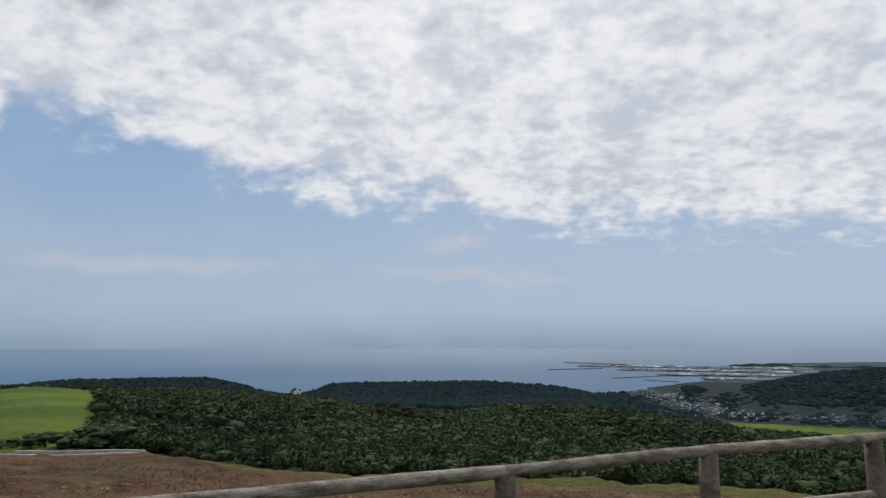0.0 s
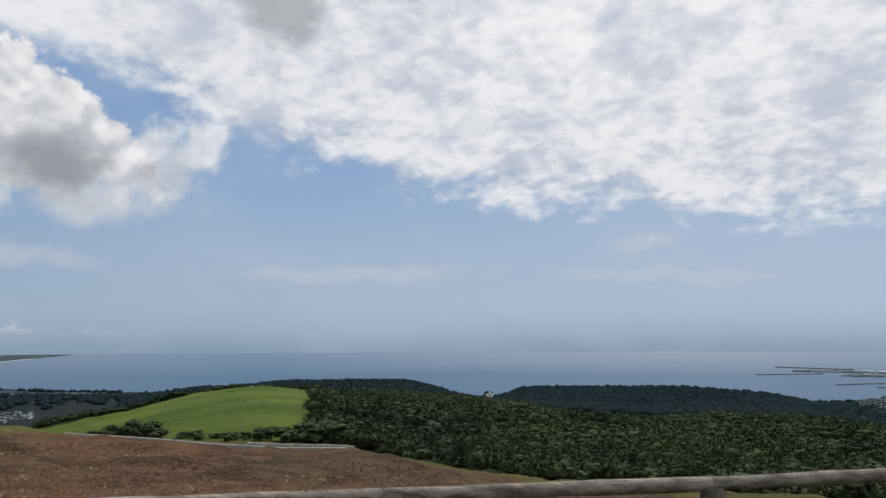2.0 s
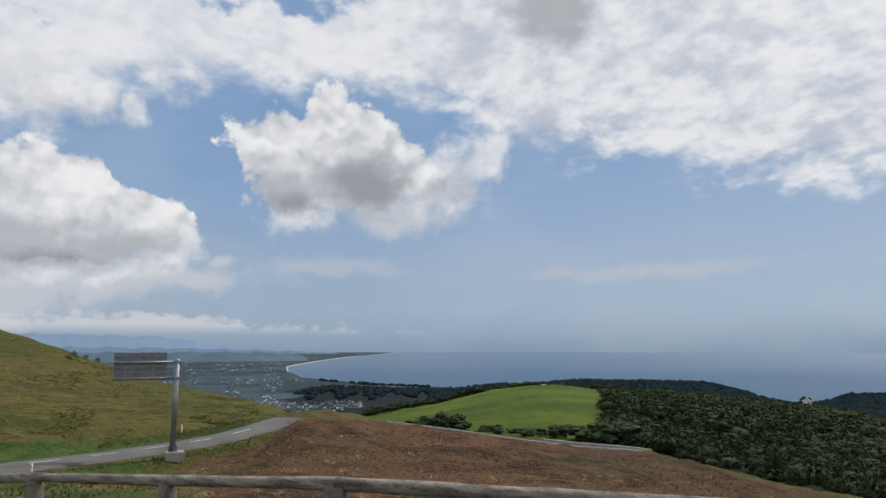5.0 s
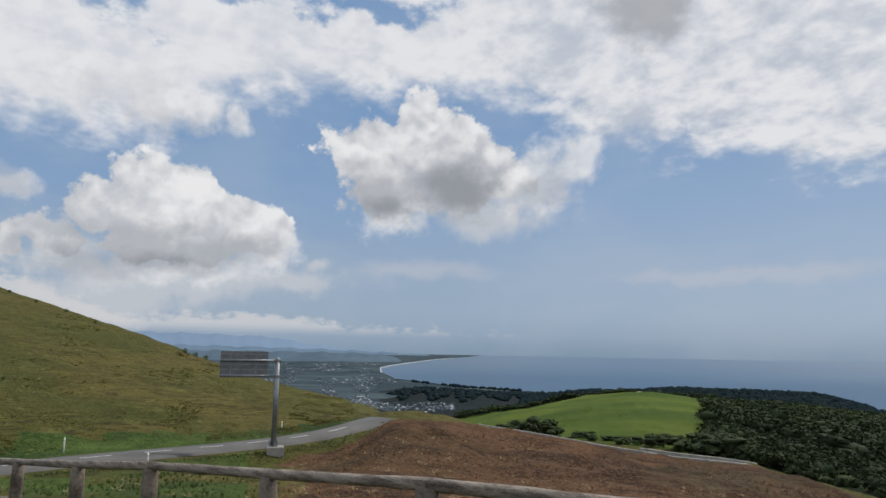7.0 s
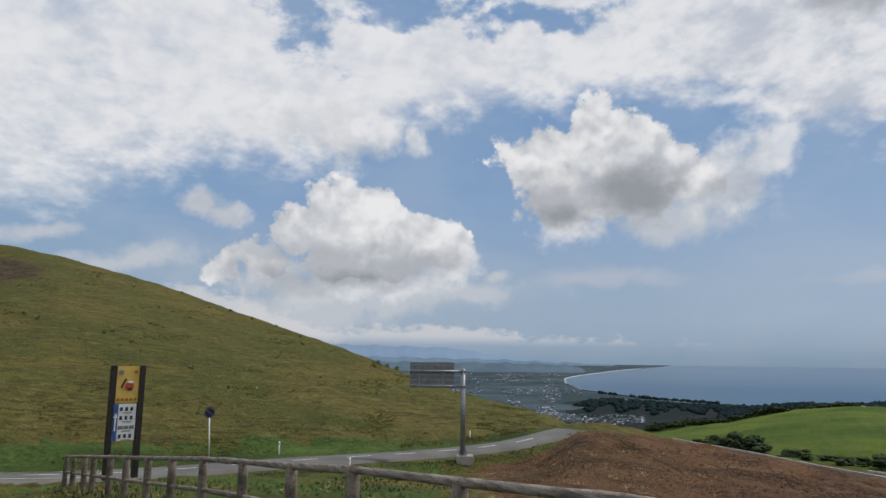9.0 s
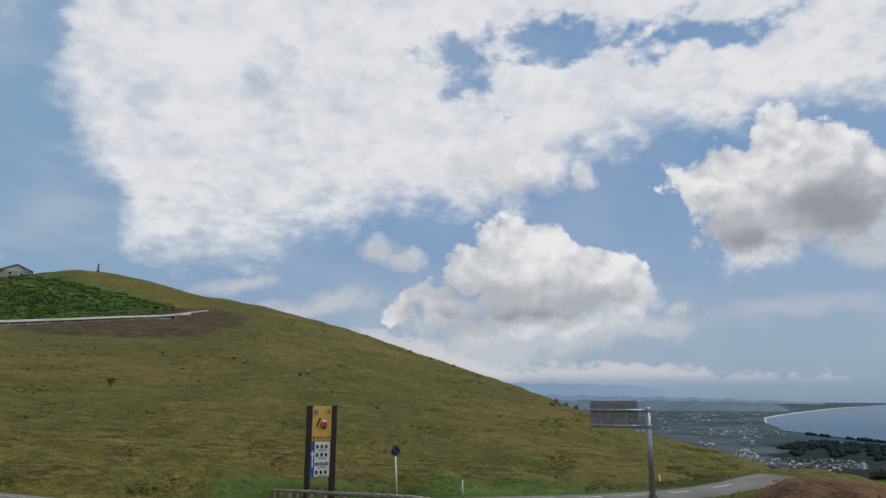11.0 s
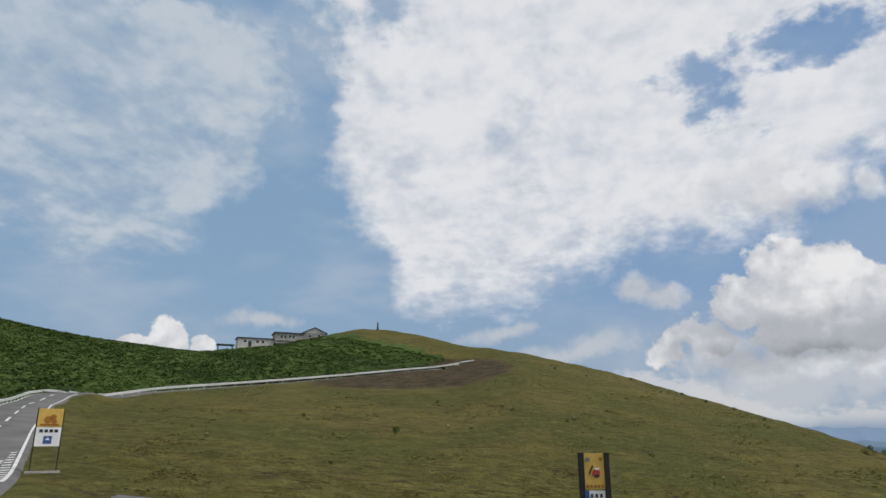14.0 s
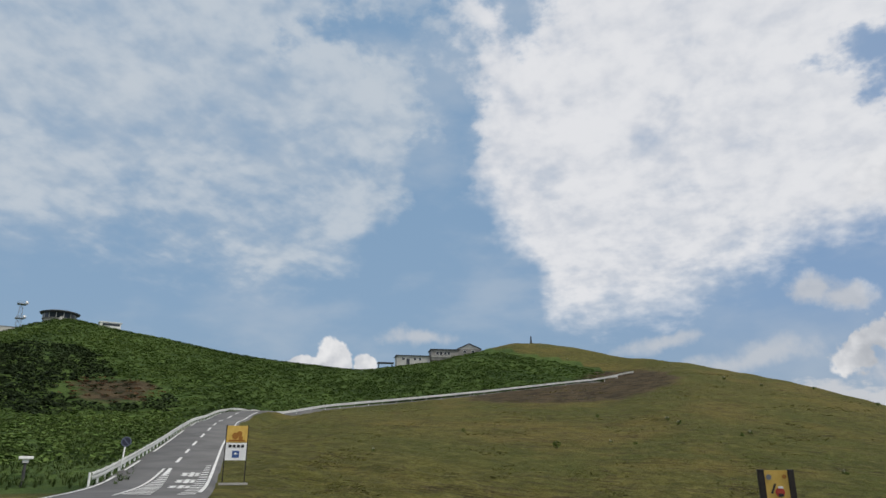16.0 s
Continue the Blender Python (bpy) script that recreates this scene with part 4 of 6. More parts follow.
def build_tall_sign():
    """Two dark posts with a yellow picture panel above a white list of places and a blue strip with an arrow."""
    p = spot(90.9, 26.4)
    tall_pose = pose(p.x, p.y, EYE - 26.4 * math.tan(radians(9.2)), 0, 0, 104.9)
    sign = thing("direction_sign", tall_pose, "tall brown two-post tourist sign with yellow and white panels", "sign")
    high = 3.85
    part("post", box(0.20, 0.16, high, (-0.47, 0, 0), 0.012), DARK_BROWN, sign)
    part("post", box(0.20, 0.22, high, (0.47, 0.02, 0), 0.012), DARK_BROWN, sign)
    yellow = part("picture_panel", plate(-0.37, 0.37, 2.56, 3.82, -0.03, 0.05, 0.004), YELLOW, sign, "yellow picture panel")
    part("emblem", tube((0.06, -0.075, 3.12), (0.06, -0.06, 3.12), 0.15, sides=14), RED_SHEET, yellow)
    part("emblem", box(0.16, 0.012, 0.10, (0.08, -0.075, 2.98)), INK, yellow)
    part("emblem", box(0.16, 0.012, 0.07, (0.09, -0.075, 3.24)), WHITE_SHEET, yellow)
    part("emblem", box(0.06, 0.012, 0.34, (0, -0.065, 0), turn=Matrix.Translation((-0.2, 0, 3.08)) @ Matrix.Rotation(radians(24), 4, "Y")), INK, yellow)
    part("emblem", tube((-0.24, -0.07, 3.6), (-0.24, -0.06, 3.6), 0.09, sides=12), BOARD_BACK, yellow)
    part("emblem", tube((0.25, -0.07, 3.62), (0.25, -0.06, 3.62), 0.07, sides=12), ORANGE_INK, yellow)
    for k in range(5):
        part("lettering", box(0.09, 0.012, 0.09, (-0.28 + k * 0.14, -0.065, 2.63)), ORANGE_INK, yellow)
    white = part("list_panel", plate(-0.24, 0.35, 1.27, 2.52, -0.02, 0.05, 0.004), WHITE_SHEET, sign, "white panel with rows of dark bars")
    for row, z in enumerate((2.28, 1.98, 1.66, 1.36)):
        for k in range(3):
            if row == 2:
                part("lettering", box(0.16, 0.012, 0.12, (-0.13 + k * 0.18, -0.055, z)), BOARD_BACK, white)
            else:
                part("lettering", box(0.085, 0.012, 0.13, (-0.14 + k * 0.17, -0.055, z)), INK, white)
        part("lettering", box(0.30, 0.012, 0.03, (0.06, -0.055, z - 0.08)), BOARD_BACK, white)
    blue = part("arrow_strip", plate(-0.40, -0.245, 1.27, 2.52, -0.075, 0.03, 0.003), BLUE_SHEET, sign, "blue strip with a white arrow")
    part("arrow", box(0.04, 0.01, 0.52, (-0.32, -0.097, 1.62)), WHITE_SHEET, blue)
    bm = bmesh.new()
    for x, z in ((-0.40, 2.06), (-0.245, 2.06), (-0.32, 2.24)):
        bm.verts.new((x, -0.10, z))
    bm.faces.new(bm.verts)
    bmesh.ops.solidify(bm, geom=bm.faces[:], thickness=0.008)
    part("arrow", bm, WHITE_SHEET, blue)


def build_road_sign():
    """The back of a traffic guide sign on two arms of a steel pole, which stands in a concrete block."""
    far = 42.0
    p = spot(64.3, far)
    base = EYE - far * math.tan(radians(8.0))
    sign = thing("guide_sign", pose(p.x, p.y, base, 0, 0, 66.0), "grey steel pole with the bare back of a traffic sign", "sign")
    part("foundation", box(1.0, 0.95, 1.0, (0.12, 0, -1.02), 0.03), WALL_GREY, sign, "concrete foundation block")
    part("base_plate", box(0.5, 0.5, 0.03, (0, 0, 0.0)), GALV, sign)
    for x, y in ((-0.19, -0.19), (0.19, -0.19), (-0.19, 0.19), (0.19, 0.19)):
        part("bolt", tube((x, y, 0.03), (x, y, 0.12), 0.022, sides=6), GALV, sign)
    for k in range(4):
        part("stiffener", box(0.11, 0.015, 0.26, (0.19, 0, 0.03), turn=Matrix.Rotation(k * math.pi / 2, 4, "Z")), GALV, sign)
    high = 5.1
    part("pole", tube((0, 0, 0.03), (0, 0, high), 0.16, 0.142, 18), GALV, sign, smoothed=True)
    part("cap", tube((0, 0, high), (0, 0, high + 0.06), 0.155, 0.08, 16), GALV, sign)
    board = part("board", plate(-3.30, -0.55, 3.98, 5.52, 0.12, 0.03, 0.004), BOARD_BACK, sign, "grey aluminium back of the board")
    for z in (4.12, 4.42, 4.72, 5.02, 5.32):
        part("channel", box(2.72, 0.035, 0.06, (-1.925, 0.085, z)), GALV, board)
    for x in (-2.7, -1.25):
        part("upright", box(0.09, 0.06, 1.3, (x, 0.04, 4.1)), GALV, board)
    for z in (4.08, 4.98):
        part("arm", tube((0.0, -0.05, z), (-3.3, -0.05, z), 0.062, sides=12), GALV, sign, smoothed=True)
        part("clamp", box(0.38, 0.38, 0.14, (0, 0, z - 0.07), 0.02), GALV, sign)


def build_round_sign(az, r, high, wide, lean, label):
    sign = thing("round_sign", facing(az, r, 8) @ pose(0, 0, 0, 0, lean, 0), label, "sign", "no-parking signs")
    part("pole", tube((0, 0, -0.3), (0, 0, high - wide * 0.4), 0.04, sides=12), WHITE_STEEL, sign, "white steel pole", True)
    disc = part("disc", tube((0, -0.05, high - wide / 2), (0, -0.062, high - wide / 2), wide / 2, sides=28), SIGN_NAVY, sign, "dark navy disc")
    bm = bmesh.new()
    n = 28
    rings = [[bm.verts.new((math.cos(i * 2 * math.pi / n) * q, -0.066, high - wide / 2 + math.sin(i * 2 * math.pi / n) * q)) for i in range(n)] for q in (wide * 0.40, wide * 0.5)]
    for i in range(n):
        bm.faces.new((rings[0][i], rings[0][(i + 1) % n], rings[1][(i + 1) % n], rings[1][i]))
    part("rim", bm, SIGN_RIM, disc)
    part("slash", box(wide * 0.78, 0.004, wide * 0.10, (0, 0, -wide * 0.05), turn=Matrix.Translation((0, -0.066, high - wide / 2)) @ Matrix.Rotation(radians(45), 4, "Y")), SIGN_RIM, disc)
    part("bracket", box(0.12, 0.05, 0.05, (0, -0.025, high - wide / 2)), GALV, sign)


def build_yellow_sign():
    sign = thing("roadside_sign", facing(132.75, 36.0, 4), "yellow and white roadside sign on two thin posts", "sign")
    for x in (-0.47, 0.47):
        part("post", box(0.045, 0.045, 2.58, (x, 0, 0), 0.004), DARK_BROWN, sign)
    part("foot_bar", box(1.25, 0.10, 0.10, (0, 0, 0.0), 0.01), CONCRETE, sign, "pale foot bar")
    top = part("picture_panel", plate(-0.45, 0.45, 1.82, 2.55, -0.04, 0.03, 0.003), YELLOW, sign, "yellow picture panel")
    for x, z, s in ((-0.08, 2.1, 0.15), (0.1, 2.2, 0.12), (0.16, 2.02, 0.1)):
        part("emblem", tube((x, -0.066, z), (x, -0.057, z), s, sides=10), ORANGE_INK, top)
    part("lettering", box(0.7, 0.012, 0.08, (0, -0.06, 1.86)), ORANGE_INK, top)
    low = part("list_panel", plate(-0.45, 0.45, 1.05, 1.80, -0.04, 0.03, 0.003), WHITE_SHEET, sign, "white panel with a blue arrow square")
    for k in range(4):
        part("lettering", box(0.13, 0.012, 0.12, (-0.27 + k * 0.18, -0.06, 1.60)), INK, low)
    sign.scale = (1.1, 1.1, 1.1)
    square = part("arrow_square", box(0.30, 0.012, 0.30, (0, -0.062, 1.16)), BLUE_SHEET, low)
    bm = bmesh.new()
    for x, z in ((-0.09, 1.30), (0.0, 1.40), (0.09, 1.30)):
        bm.verts.new((x, -0.072, z))
    bm.faces.new(bm.verts)
    part("arrow", bm, WHITE_SHEET, square)


def build_delineator(az, r, high):
    d = thing("road_delineator", facing(az, r), "thin white roadside marker post in the grass", "marker post", "roadside marker posts")
    part("stem", tube((0, 0, -0.2), (0, 0, high), 0.045, 0.042, 10), WHITE_STEEL, d, smoothed=True)
    part("cap", tube((0, 0, high), (0, 0, high + 0.04), 0.045, 0.02, 10), WHITE_STEEL, d)
    part("reflector", tube((0, -0.05, high - 0.12), (0, -0.04, high - 0.12), 0.035, sides=10), BOARD_BACK, d)


def build_bollard_light(az, r):
    b = thing("capped_post", facing(az, r), "short dark post with a wide white cap in the scrub", "post")
    part("stem", tube((0, 0, -0.4), (0, 0, 1.0), 0.085, 0.06, 10), STONE_DARK, b)
    part("neck", box(0.26, 0.22, 0.16, (0, 0, 0.98), 0.01), WHITE_STEEL, b)
    part("cap", box(0.62, 0.40, 0.14, (0, 0, 1.14), 0.03), WHITE_STEEL, b, "white cap")



build_tall_sign()
build_road_sign()
build_round_sign(84.65, 42.5, 2.75, 0.62, -3, "dark round traffic sign on a white pole beside the pasture")
build_round_sign(140.9, 43, 2.15, 0.55, 4, "round blue traffic sign on a leaning white pole")
build_yellow_sign()
build_delineator(79.3, 43.0, 0.7)
build_delineator(63.7, 53.0, 0.5)
build_delineator(73.6, 38.6, 0.4)
build_bollard_light(147.0, 39)


def build_kerb_stones():
    for k in range(3):
        s = thing("kerb_stone", facing(97.4 + k * 0.9, 27.0, 6), "dark weathered kerb stone at the road junction", "kerb", "kerb stones")
        part("block", box(0.42, 0.3, 0.34, (0, 0, -0.12), 0.03), STONE_DARK, s)


build_kerb_stones()

# ---- crash barriers ----


def barrier(points, label, high=0.72, beam=0.36, every=2.0, sheet=WHITE_STEEL, level=None):
    """W-shaped beam on posts, following points (x, y)."""
    top = thing("crash_barrier", Matrix(), label, "barrier")
    pts = np.array(points, float)
    d = np.r_[0, np.cumsum(np.hypot(*np.diff(pts, axis=0).T))]
    count = int(d[-1] / every)
    s = np.linspace(0, d[-1], count + 1)
    x, y = np.interp(s, d, pts[:, 0]), np.interp(s, d, pts[:, 1])
    z = ground_xy(x, y) if level is None else np.interp(s, d, level)
    z = np.convolve(np.pad(z, 1, mode="edge"), [0.25, 0.5, 0.25], "valid")
    fold = ((0.0, 0.0), (0.06, 0.06), (0.06, 0.12), (0.0, 0.18), (0.06, 0.24), (0.06, 0.30), (0.0, 0.36))
    for k in range(count + 1):
        part("post", tube((x[k], y[k], z[k] - 0.4), (x[k], y[k], z[k] + high), 0.055, sides=8), WHITE_STEEL, top)
        if k:
            a, b = Vector((x[k - 1], y[k - 1], z[k - 1] + high - beam)), Vector((x[k], y[k], z[k] + high - beam))
            side = (b - a).cross(Vector((0, 0, 1))).normalized()
            to_eye = Vector((-a.x, -a.y, 0))
            side = side if side.dot(to_eye) > 0 else -side
            bm = bmesh.new()
            rows = [[bm.verts.new(e + side * (0.06 + u) + Vector((0, 0, v * beam / 0.36))) for u, v in fold] for e in (a, b)]
            for i in range(len(fold) - 1):
                bm.faces.new((rows[0][i], rows[0][i + 1], rows[1][i + 1], rows[1][i]))
            bmesh.ops.solidify(bm, geom=bm.faces[:], thickness=0.012)
            part("beam", bm, sheet, top)
    return top


ux, uy, uz, unx, uny = upper_line
us = np.arange(len(ux)) * 1.2
left_side = [(float(np.interp(s, us, ux + unx * 2.85)), float(np.interp(s, us, uy + uny * 2.85))) for s in np.arange(20, 106, 2.0)]
barrier(left_side, "white steel crash barrier along the climbing road", 0.58, level=[float(np.interp(s, us, uz)) - 0.08 for s in np.arange(20, 106, 2.0)])
barrier([at_az(a, float(lie(a, BEND_R)) + 0.6) for a in np.arange(131.8, 101.5, -0.7)], "long white crash barrier across the hillside", 1.0, 0.45, 4.0)
barrier([at_az(a, float(lie(a, BEND_R)) + 12.5) for a in np.arange(104.6, 100.2, -0.6)], "short white crash barrier above the bend", 0.7, 0.36, 3.0)

# ---- buildings on the hilltops ----


def gable(w_, d_, h_, over=0.4, thick=0.18):
    """Two roof slopes over a body of width w_ (x), depth d_ (y) and rise h_, base at z 0."""
    bm = bmesh.new()
    for s in (-1, 1):
        a = [(0, -d_ / 2 - over, h_), (0, d_ / 2 + over, h_), (s * (w_ / 2 + over), d_ / 2 + over, -0.12), (s * (w_ / 2 + over), -d_ / 2 - over, -0.12)]
        lo = [bm.verts.new(v) for v in a]
        hi = [bm.verts.new((x, y, z + thick)) for x, y, z in a]
        bm.faces.new(lo)
        bm.faces.new(hi[::-1])
        for i in range(4):
            bm.faces.new((lo[i], hi[i], hi[(i + 1) % 4], lo[(i + 1) % 4]))
    bmesh.ops.recalc_face_normals(bm, faces=bm.faces[:])
    return bm


def windows(house, xs, z, w_, h_, y):
    for x in xs:
        frame_ = part("window", join(box(w_ + 0.12, 0.06, 0.06, (x, y, z - 0.06)), box(w_ + 0.12, 0.06, 0.06, (x, y, z + h_)), box(0.06, 0.06, h_, (x - w_ / 2 - 0.03, y, z)), box(0.06, 0.06, h_, (x + w_ / 2 + 0.03, y, z))), WHITE_STEEL, house)
        part("pane", box(w_, 0.03, h_, (x, y + 0.02, z)), GLASS_DARK, frame_, "dark pane")


def build_rest_house():
    """Long hilltop rest house in three joined sections, seen from below."""
    pale = thing("rest_house", facing(118.8, 238, 8, 1.3), "long pale single-storey hilltop building with a dark flat roof", "house")
    part("wall", box(11.8, 6, 4.3, (0, 0, -1.8)), WALL_PALE, pale)
    part("roof", box(12.6, 6.8, 0.25, (0, 0, 2.5)), ROOF_DARK, pale)
    windows(pale, (-3.6, 0.5, 2.3), 1.0, 0.9, 0.9, -3.02)
    part("doorway", box(1.1, 0.08, 1.9, (-2.0, -3.02, -0.3)), GLASS_DARK, pale)
    grey = thing("rest_house", facing(116.15, 239, 8, 1.0), "grey hilltop building with a row of windows", "house")
    part("wall", box(9.6, 7, 3.6, (0, 0, -1.3)), WALL_GREY, grey)
    part("roof", box(10.4, 7.8, 0.28, (0, 0, 2.3)), ROOF_DARK, grey)
    windows(grey, (-2.6, -1.4, 0.2, 1.4), 0.6, 0.9, 1.1, -3.52)
    part("ledge", box(9.8, 0.4, 0.2, (0, -3.6, -0.2)), WALL_PALE, grey)
    barn = thing("gabled_house", facing(114.0, 241, 4, -0.3), "grey gabled house with a dark roof on the hilltop", "house")
    part("wall", box(8.0, 7, 3.0, (0, 0, -1.4)), WALL_GREY, barn)
    bm = bmesh.new()
    lo = [bm.verts.new(v) for v in ((-4.0, -3.5, 1.6), (4.0, -3.5, 1.6), (0, -3.5, 3.4))]
    hi = [bm.verts.new((v.co.x, 3.5, v.co.z)) for v in lo]
    bm.faces.new(lo)
    bm.faces.new(hi[::-1])
    for i in range(3):
        bm.faces.new((lo[i], hi[i], hi[(i + 1) % 3], lo[(i + 1) % 3]))
    part("gable_wall", bm, WALL_PALE, barn)
    roof = gable(8.0, 7, 1.85)
    bmesh.ops.translate(roof, vec=(0, 0, 1.65), verts=roof.verts)
    part("roof", roof, ROOF_DARK, barn)
    windows(barn, (-1.6, 1.4), 0.2, 0.9, 0.9, -3.52)
    shelter = thing("open_shelter", facing(121.1, 234, 6, 1.3), "small open shelter with a dark roof beside the rest house", "shelter")
    part("roof", box(5.6, 3.6, 0.22, (0, 0, 1.5)), ROOF_DARK, shelter)
    for x in (-2.3, 2.3):
        for y in (-1.4, 1.4):
            part("post", box(0.16, 0.16, 3.0, (x, y, -1.5)), STONE_DARK, shelter)


def build_observatory():
    """Round revolving lookout: a flat disc of a roof over a glazed drum."""
    ob = thing("round_observatory", facing(146.45, 250, 0, -0.9), "round hilltop observatory with a wide dark flat roof", "observatory")
    part("drum", tube((0, 0, -1.0), (0, 0, 1.1), 4.5, 4.6, 36), WALL_PALE, ob)
    part("glazing", tube((0, 0, 1.1), (0, 0, 2.75), 4.7, 4.9, 36), GLASS_DARK, ob, "dark band of glass")
    for k in range(14):
        a = k * 2 * math.pi / 14
        part("mullion", box(0.22, 0.22, 1.7, (4.85 * math.cos(a), 4.85 * math.sin(a), 1.05)), WALL_PALE, ob)
    part("gallery", tube((0, 0, 0.85), (0, 0, 1.12), 5.0, 5.05, 36), WALL_GREY, ob)
    part("roof", join(tube((0, 0, 2.75), (0, 0, 3.2), 5.7, 5.95, 40), tube((0, 0, 3.2), (0, 0, 3.75), 5.95, 4.2, 40)), ROOF_DARK, ob)
    part("stair", box(0.8, 2.6, 2.2, (0.4, -4.6, -0.9)), WALL_PALE, ob)
    hut = thing("white_pavilion", facing(143.0, 246, 6, 0.0), "small white flat-roofed pavilion with a dark window band", "house")
    part("wall", box(6.3, 4, 1.9, (0, 0, -0.2)), WHITE_STEEL, hut)
    part("roof", box(6.8, 4.4, 0.25, (0, 0, 1.7)), WHITE_STEEL, hut)
    part("window_band", box(5.2, 0.08, 0.75, (0.2, -2.02, 0.7)), GLASS_DARK, hut)
    shed = thing("equipment_shed", facing(149.6, 247, 0, 0.0), "low pale equipment shed at the foot of the mast", "shed")
    part("wall", box(5.2, 3.2, 1.5, (0, 0, -0.4)), WALL_PALE, shed)
    part("roof", box(5.5, 3.5, 0.15, (0, 0, 1.1)), WALL_GREY, shed)


def build_mast():
    mast = thing("relay_mast", facing(149.0, 249, 0, -0.3), "steel lattice relay mast with two dish platforms", "mast")
    high = 8.2
    legs = [(-0.8, -0.8), (0.8, -0.8), (0.8, 0.8), (-0.8, 0.8)]
    for x, y in legs:
        part("leg", tube((x, y, 0), (x * 0.45, y * 0.45, high), 0.07, sides=6), GALV, mast)
    for k in range(5):
        f0, f1 = k / 5, (k + 1) / 5
        for (x, y), (p, q) in zip(legs, legs[1:] + legs[:1]):
            s0, s1 = 1 - 0.55 * f0, 1 - 0.55 * f1
            part("brace", tube((x * s0, y * s0, high * f0), (p * s1, q * s1, high * f1), 0.045, sides=5), GALV, mast)
    for z, w_ in ((high * 0.42, 2.4), (high * 0.98, 2.6)):
        part("platform", box(w_, w_, 0.16, (0, 0, z), 0.02), GALV, mast)
        part("railing", join(*[box(w_, 0.05, 0.05, (0, s * w_ / 2, z + h)) for s in (-1, 1) for h in (0.4, 0.8)]), GALV, mast)
        bm = tube((1.1, -0.5, z + 0.5), (1.35, -0.8, z + 0.55), 0.25, 0.6, 16)
        part("dish", bm, WHITE_STEEL, mast, "white dish aerial", True)


def build_obelisk():
    ob = thing("stone_pillar", facing(108.65, 258, 0, -0.1), "dark stone pillar on the grassy summit", "monument")
    part("plinth", box(1.2, 1.2, 0.5, (0, 0, -0.1), 0.04), STONE_DARK, ob)
    bm = box(0.7, 0.7, 2.7, (0, 0, 0.4), 0.03)
    for v in bm.verts:
        f = 1 - 0.45 * max(0, v.co.z - 0.4) / 2.7
        v.co.x *= f
        v.co.y *= f
    part("shaft", bm, STONE_DARK, ob)


build_rest_house()
build_observatory()
build_mast()
build_obelisk()

# ---- woods, trees and shrubs ----
rng = np.random.default_rng(7)


def crown_shape(sub, seed, rag=0.28):
    """Points and faces of a ragged crown about one metre across."""
    bm = bmesh.new()
    bmesh.ops.create_icosphere(bm, subdivisions=sub, radius=0.5)
    off = Vector((seed * 3.7, seed * 1.3, seed * 2.9))
    for v in bm.verts:
        n = v.co.normalized()
        v.co *= 1 + rag * noise.fractal(n * 2.6 + off, 0.7, 2.0, 3) + 0.12 * noise.noise(n * 6 + off)
        if v.co.z < -0.15:
            v.co.z *= 0.6
    bm.verts.ensure_lookup_table()
    bm.faces.ensure_lookup_table()
    v, f = np.array([x.co[:] for x in bm.verts]), np.array([[y.index for y in x.verts] for x in bm.faces])
    bm.free()
    return v, f


def leaf_cards(count, size, spread=(0.5, 0.5, 0.45), seed=0):
    """Small bent leaf sprays, scattered through the outer part of a lumpy crown."""
    r = np.random.default_rng(seed)
    d = r.normal(size=(count, 3))
    d /= np.linalg.norm(d, axis=1, keepdims=True)
    lump = 0.78 + 0.22 * np.sin(3.1 * d[:, :1] + 2 * seed) * np.cos(4.3 * d[:, 1:2] + seed) + 0.12 * np.sin(7 * d[:, 2:])
    c = d * lump * r.uniform(0.62, 1.0, (count, 1)) ** 0.5 * np.array(spread) * 2 * 0.5
    u = r.normal(size=(count, 3))
    u /= np.linalg.norm(u, axis=1, keepdims=True)
    w_ = np.cross(u, r.normal(size=(count, 3)))
    w_ /= np.linalg.norm(w_, axis=1, keepdims=True)
    s = size * r.uniform(0.6, 1.4, (count, 1))
    n = np.cross(u, w_) * s * 0.3
    v = np.stack([c - u * s, c - w_ * s * 0.6 + n, c + u * s, c + w_ * s * 0.6 + n], 1).reshape(-1, 3)
    f = np.arange(count * 4).reshape(-1, 4)
    return v, f


def bush_shape(seed, lobes=6, cards=44, size=0.085):
    """Several leafy lobes of unlike size grown into one uneven bush."""
    r = np.random.default_rng(seed)
    vs, fs, n = [], [], 0
    for k in range(lobes):
        v, f = leaf_cards(cards, size / 0.55, seed=seed * 11 + k)
        c = np.array([r.uniform(-0.3, 0.3), r.uniform(-0.3, 0.3), r.uniform(-0.25, 0.22)])
        vs.append(v * r.uniform(0.4, 0.72) + c)
        fs.append(f + n)
        n += len(v)
    return np.vstack(vs), np.vstack(fs)


def scatter(shapes, places, sizes, rng_):
    """One big mesh: random shapes at places with sizes (x, y, z)."""
    vs, fs, n = [], [], 0
    for p, s in zip(places, sizes):
        v, f = shapes[rng_.integers(len(shapes))]
        a = rng_.uniform(0, 6.28)
        c, si = math.cos(a), math.sin(a)
        q = v @ np.array([[c, si, 0], [-si, c, 0], [0, 0, 1]]) * s + p
        vs.append(q)
        fs += (f + n).tolist()
        n += len(v)
    return np.vstack(vs), fs


def stuff(name, shapes, places, sizes, mat, label, category, rng_, smoothed=False):
    v, f = scatter(shapes, places, sizes, rng_)
    return tagged(new(name, mesh_of(name, v, f, mat, smoothed)), label, category, kind="stuff")


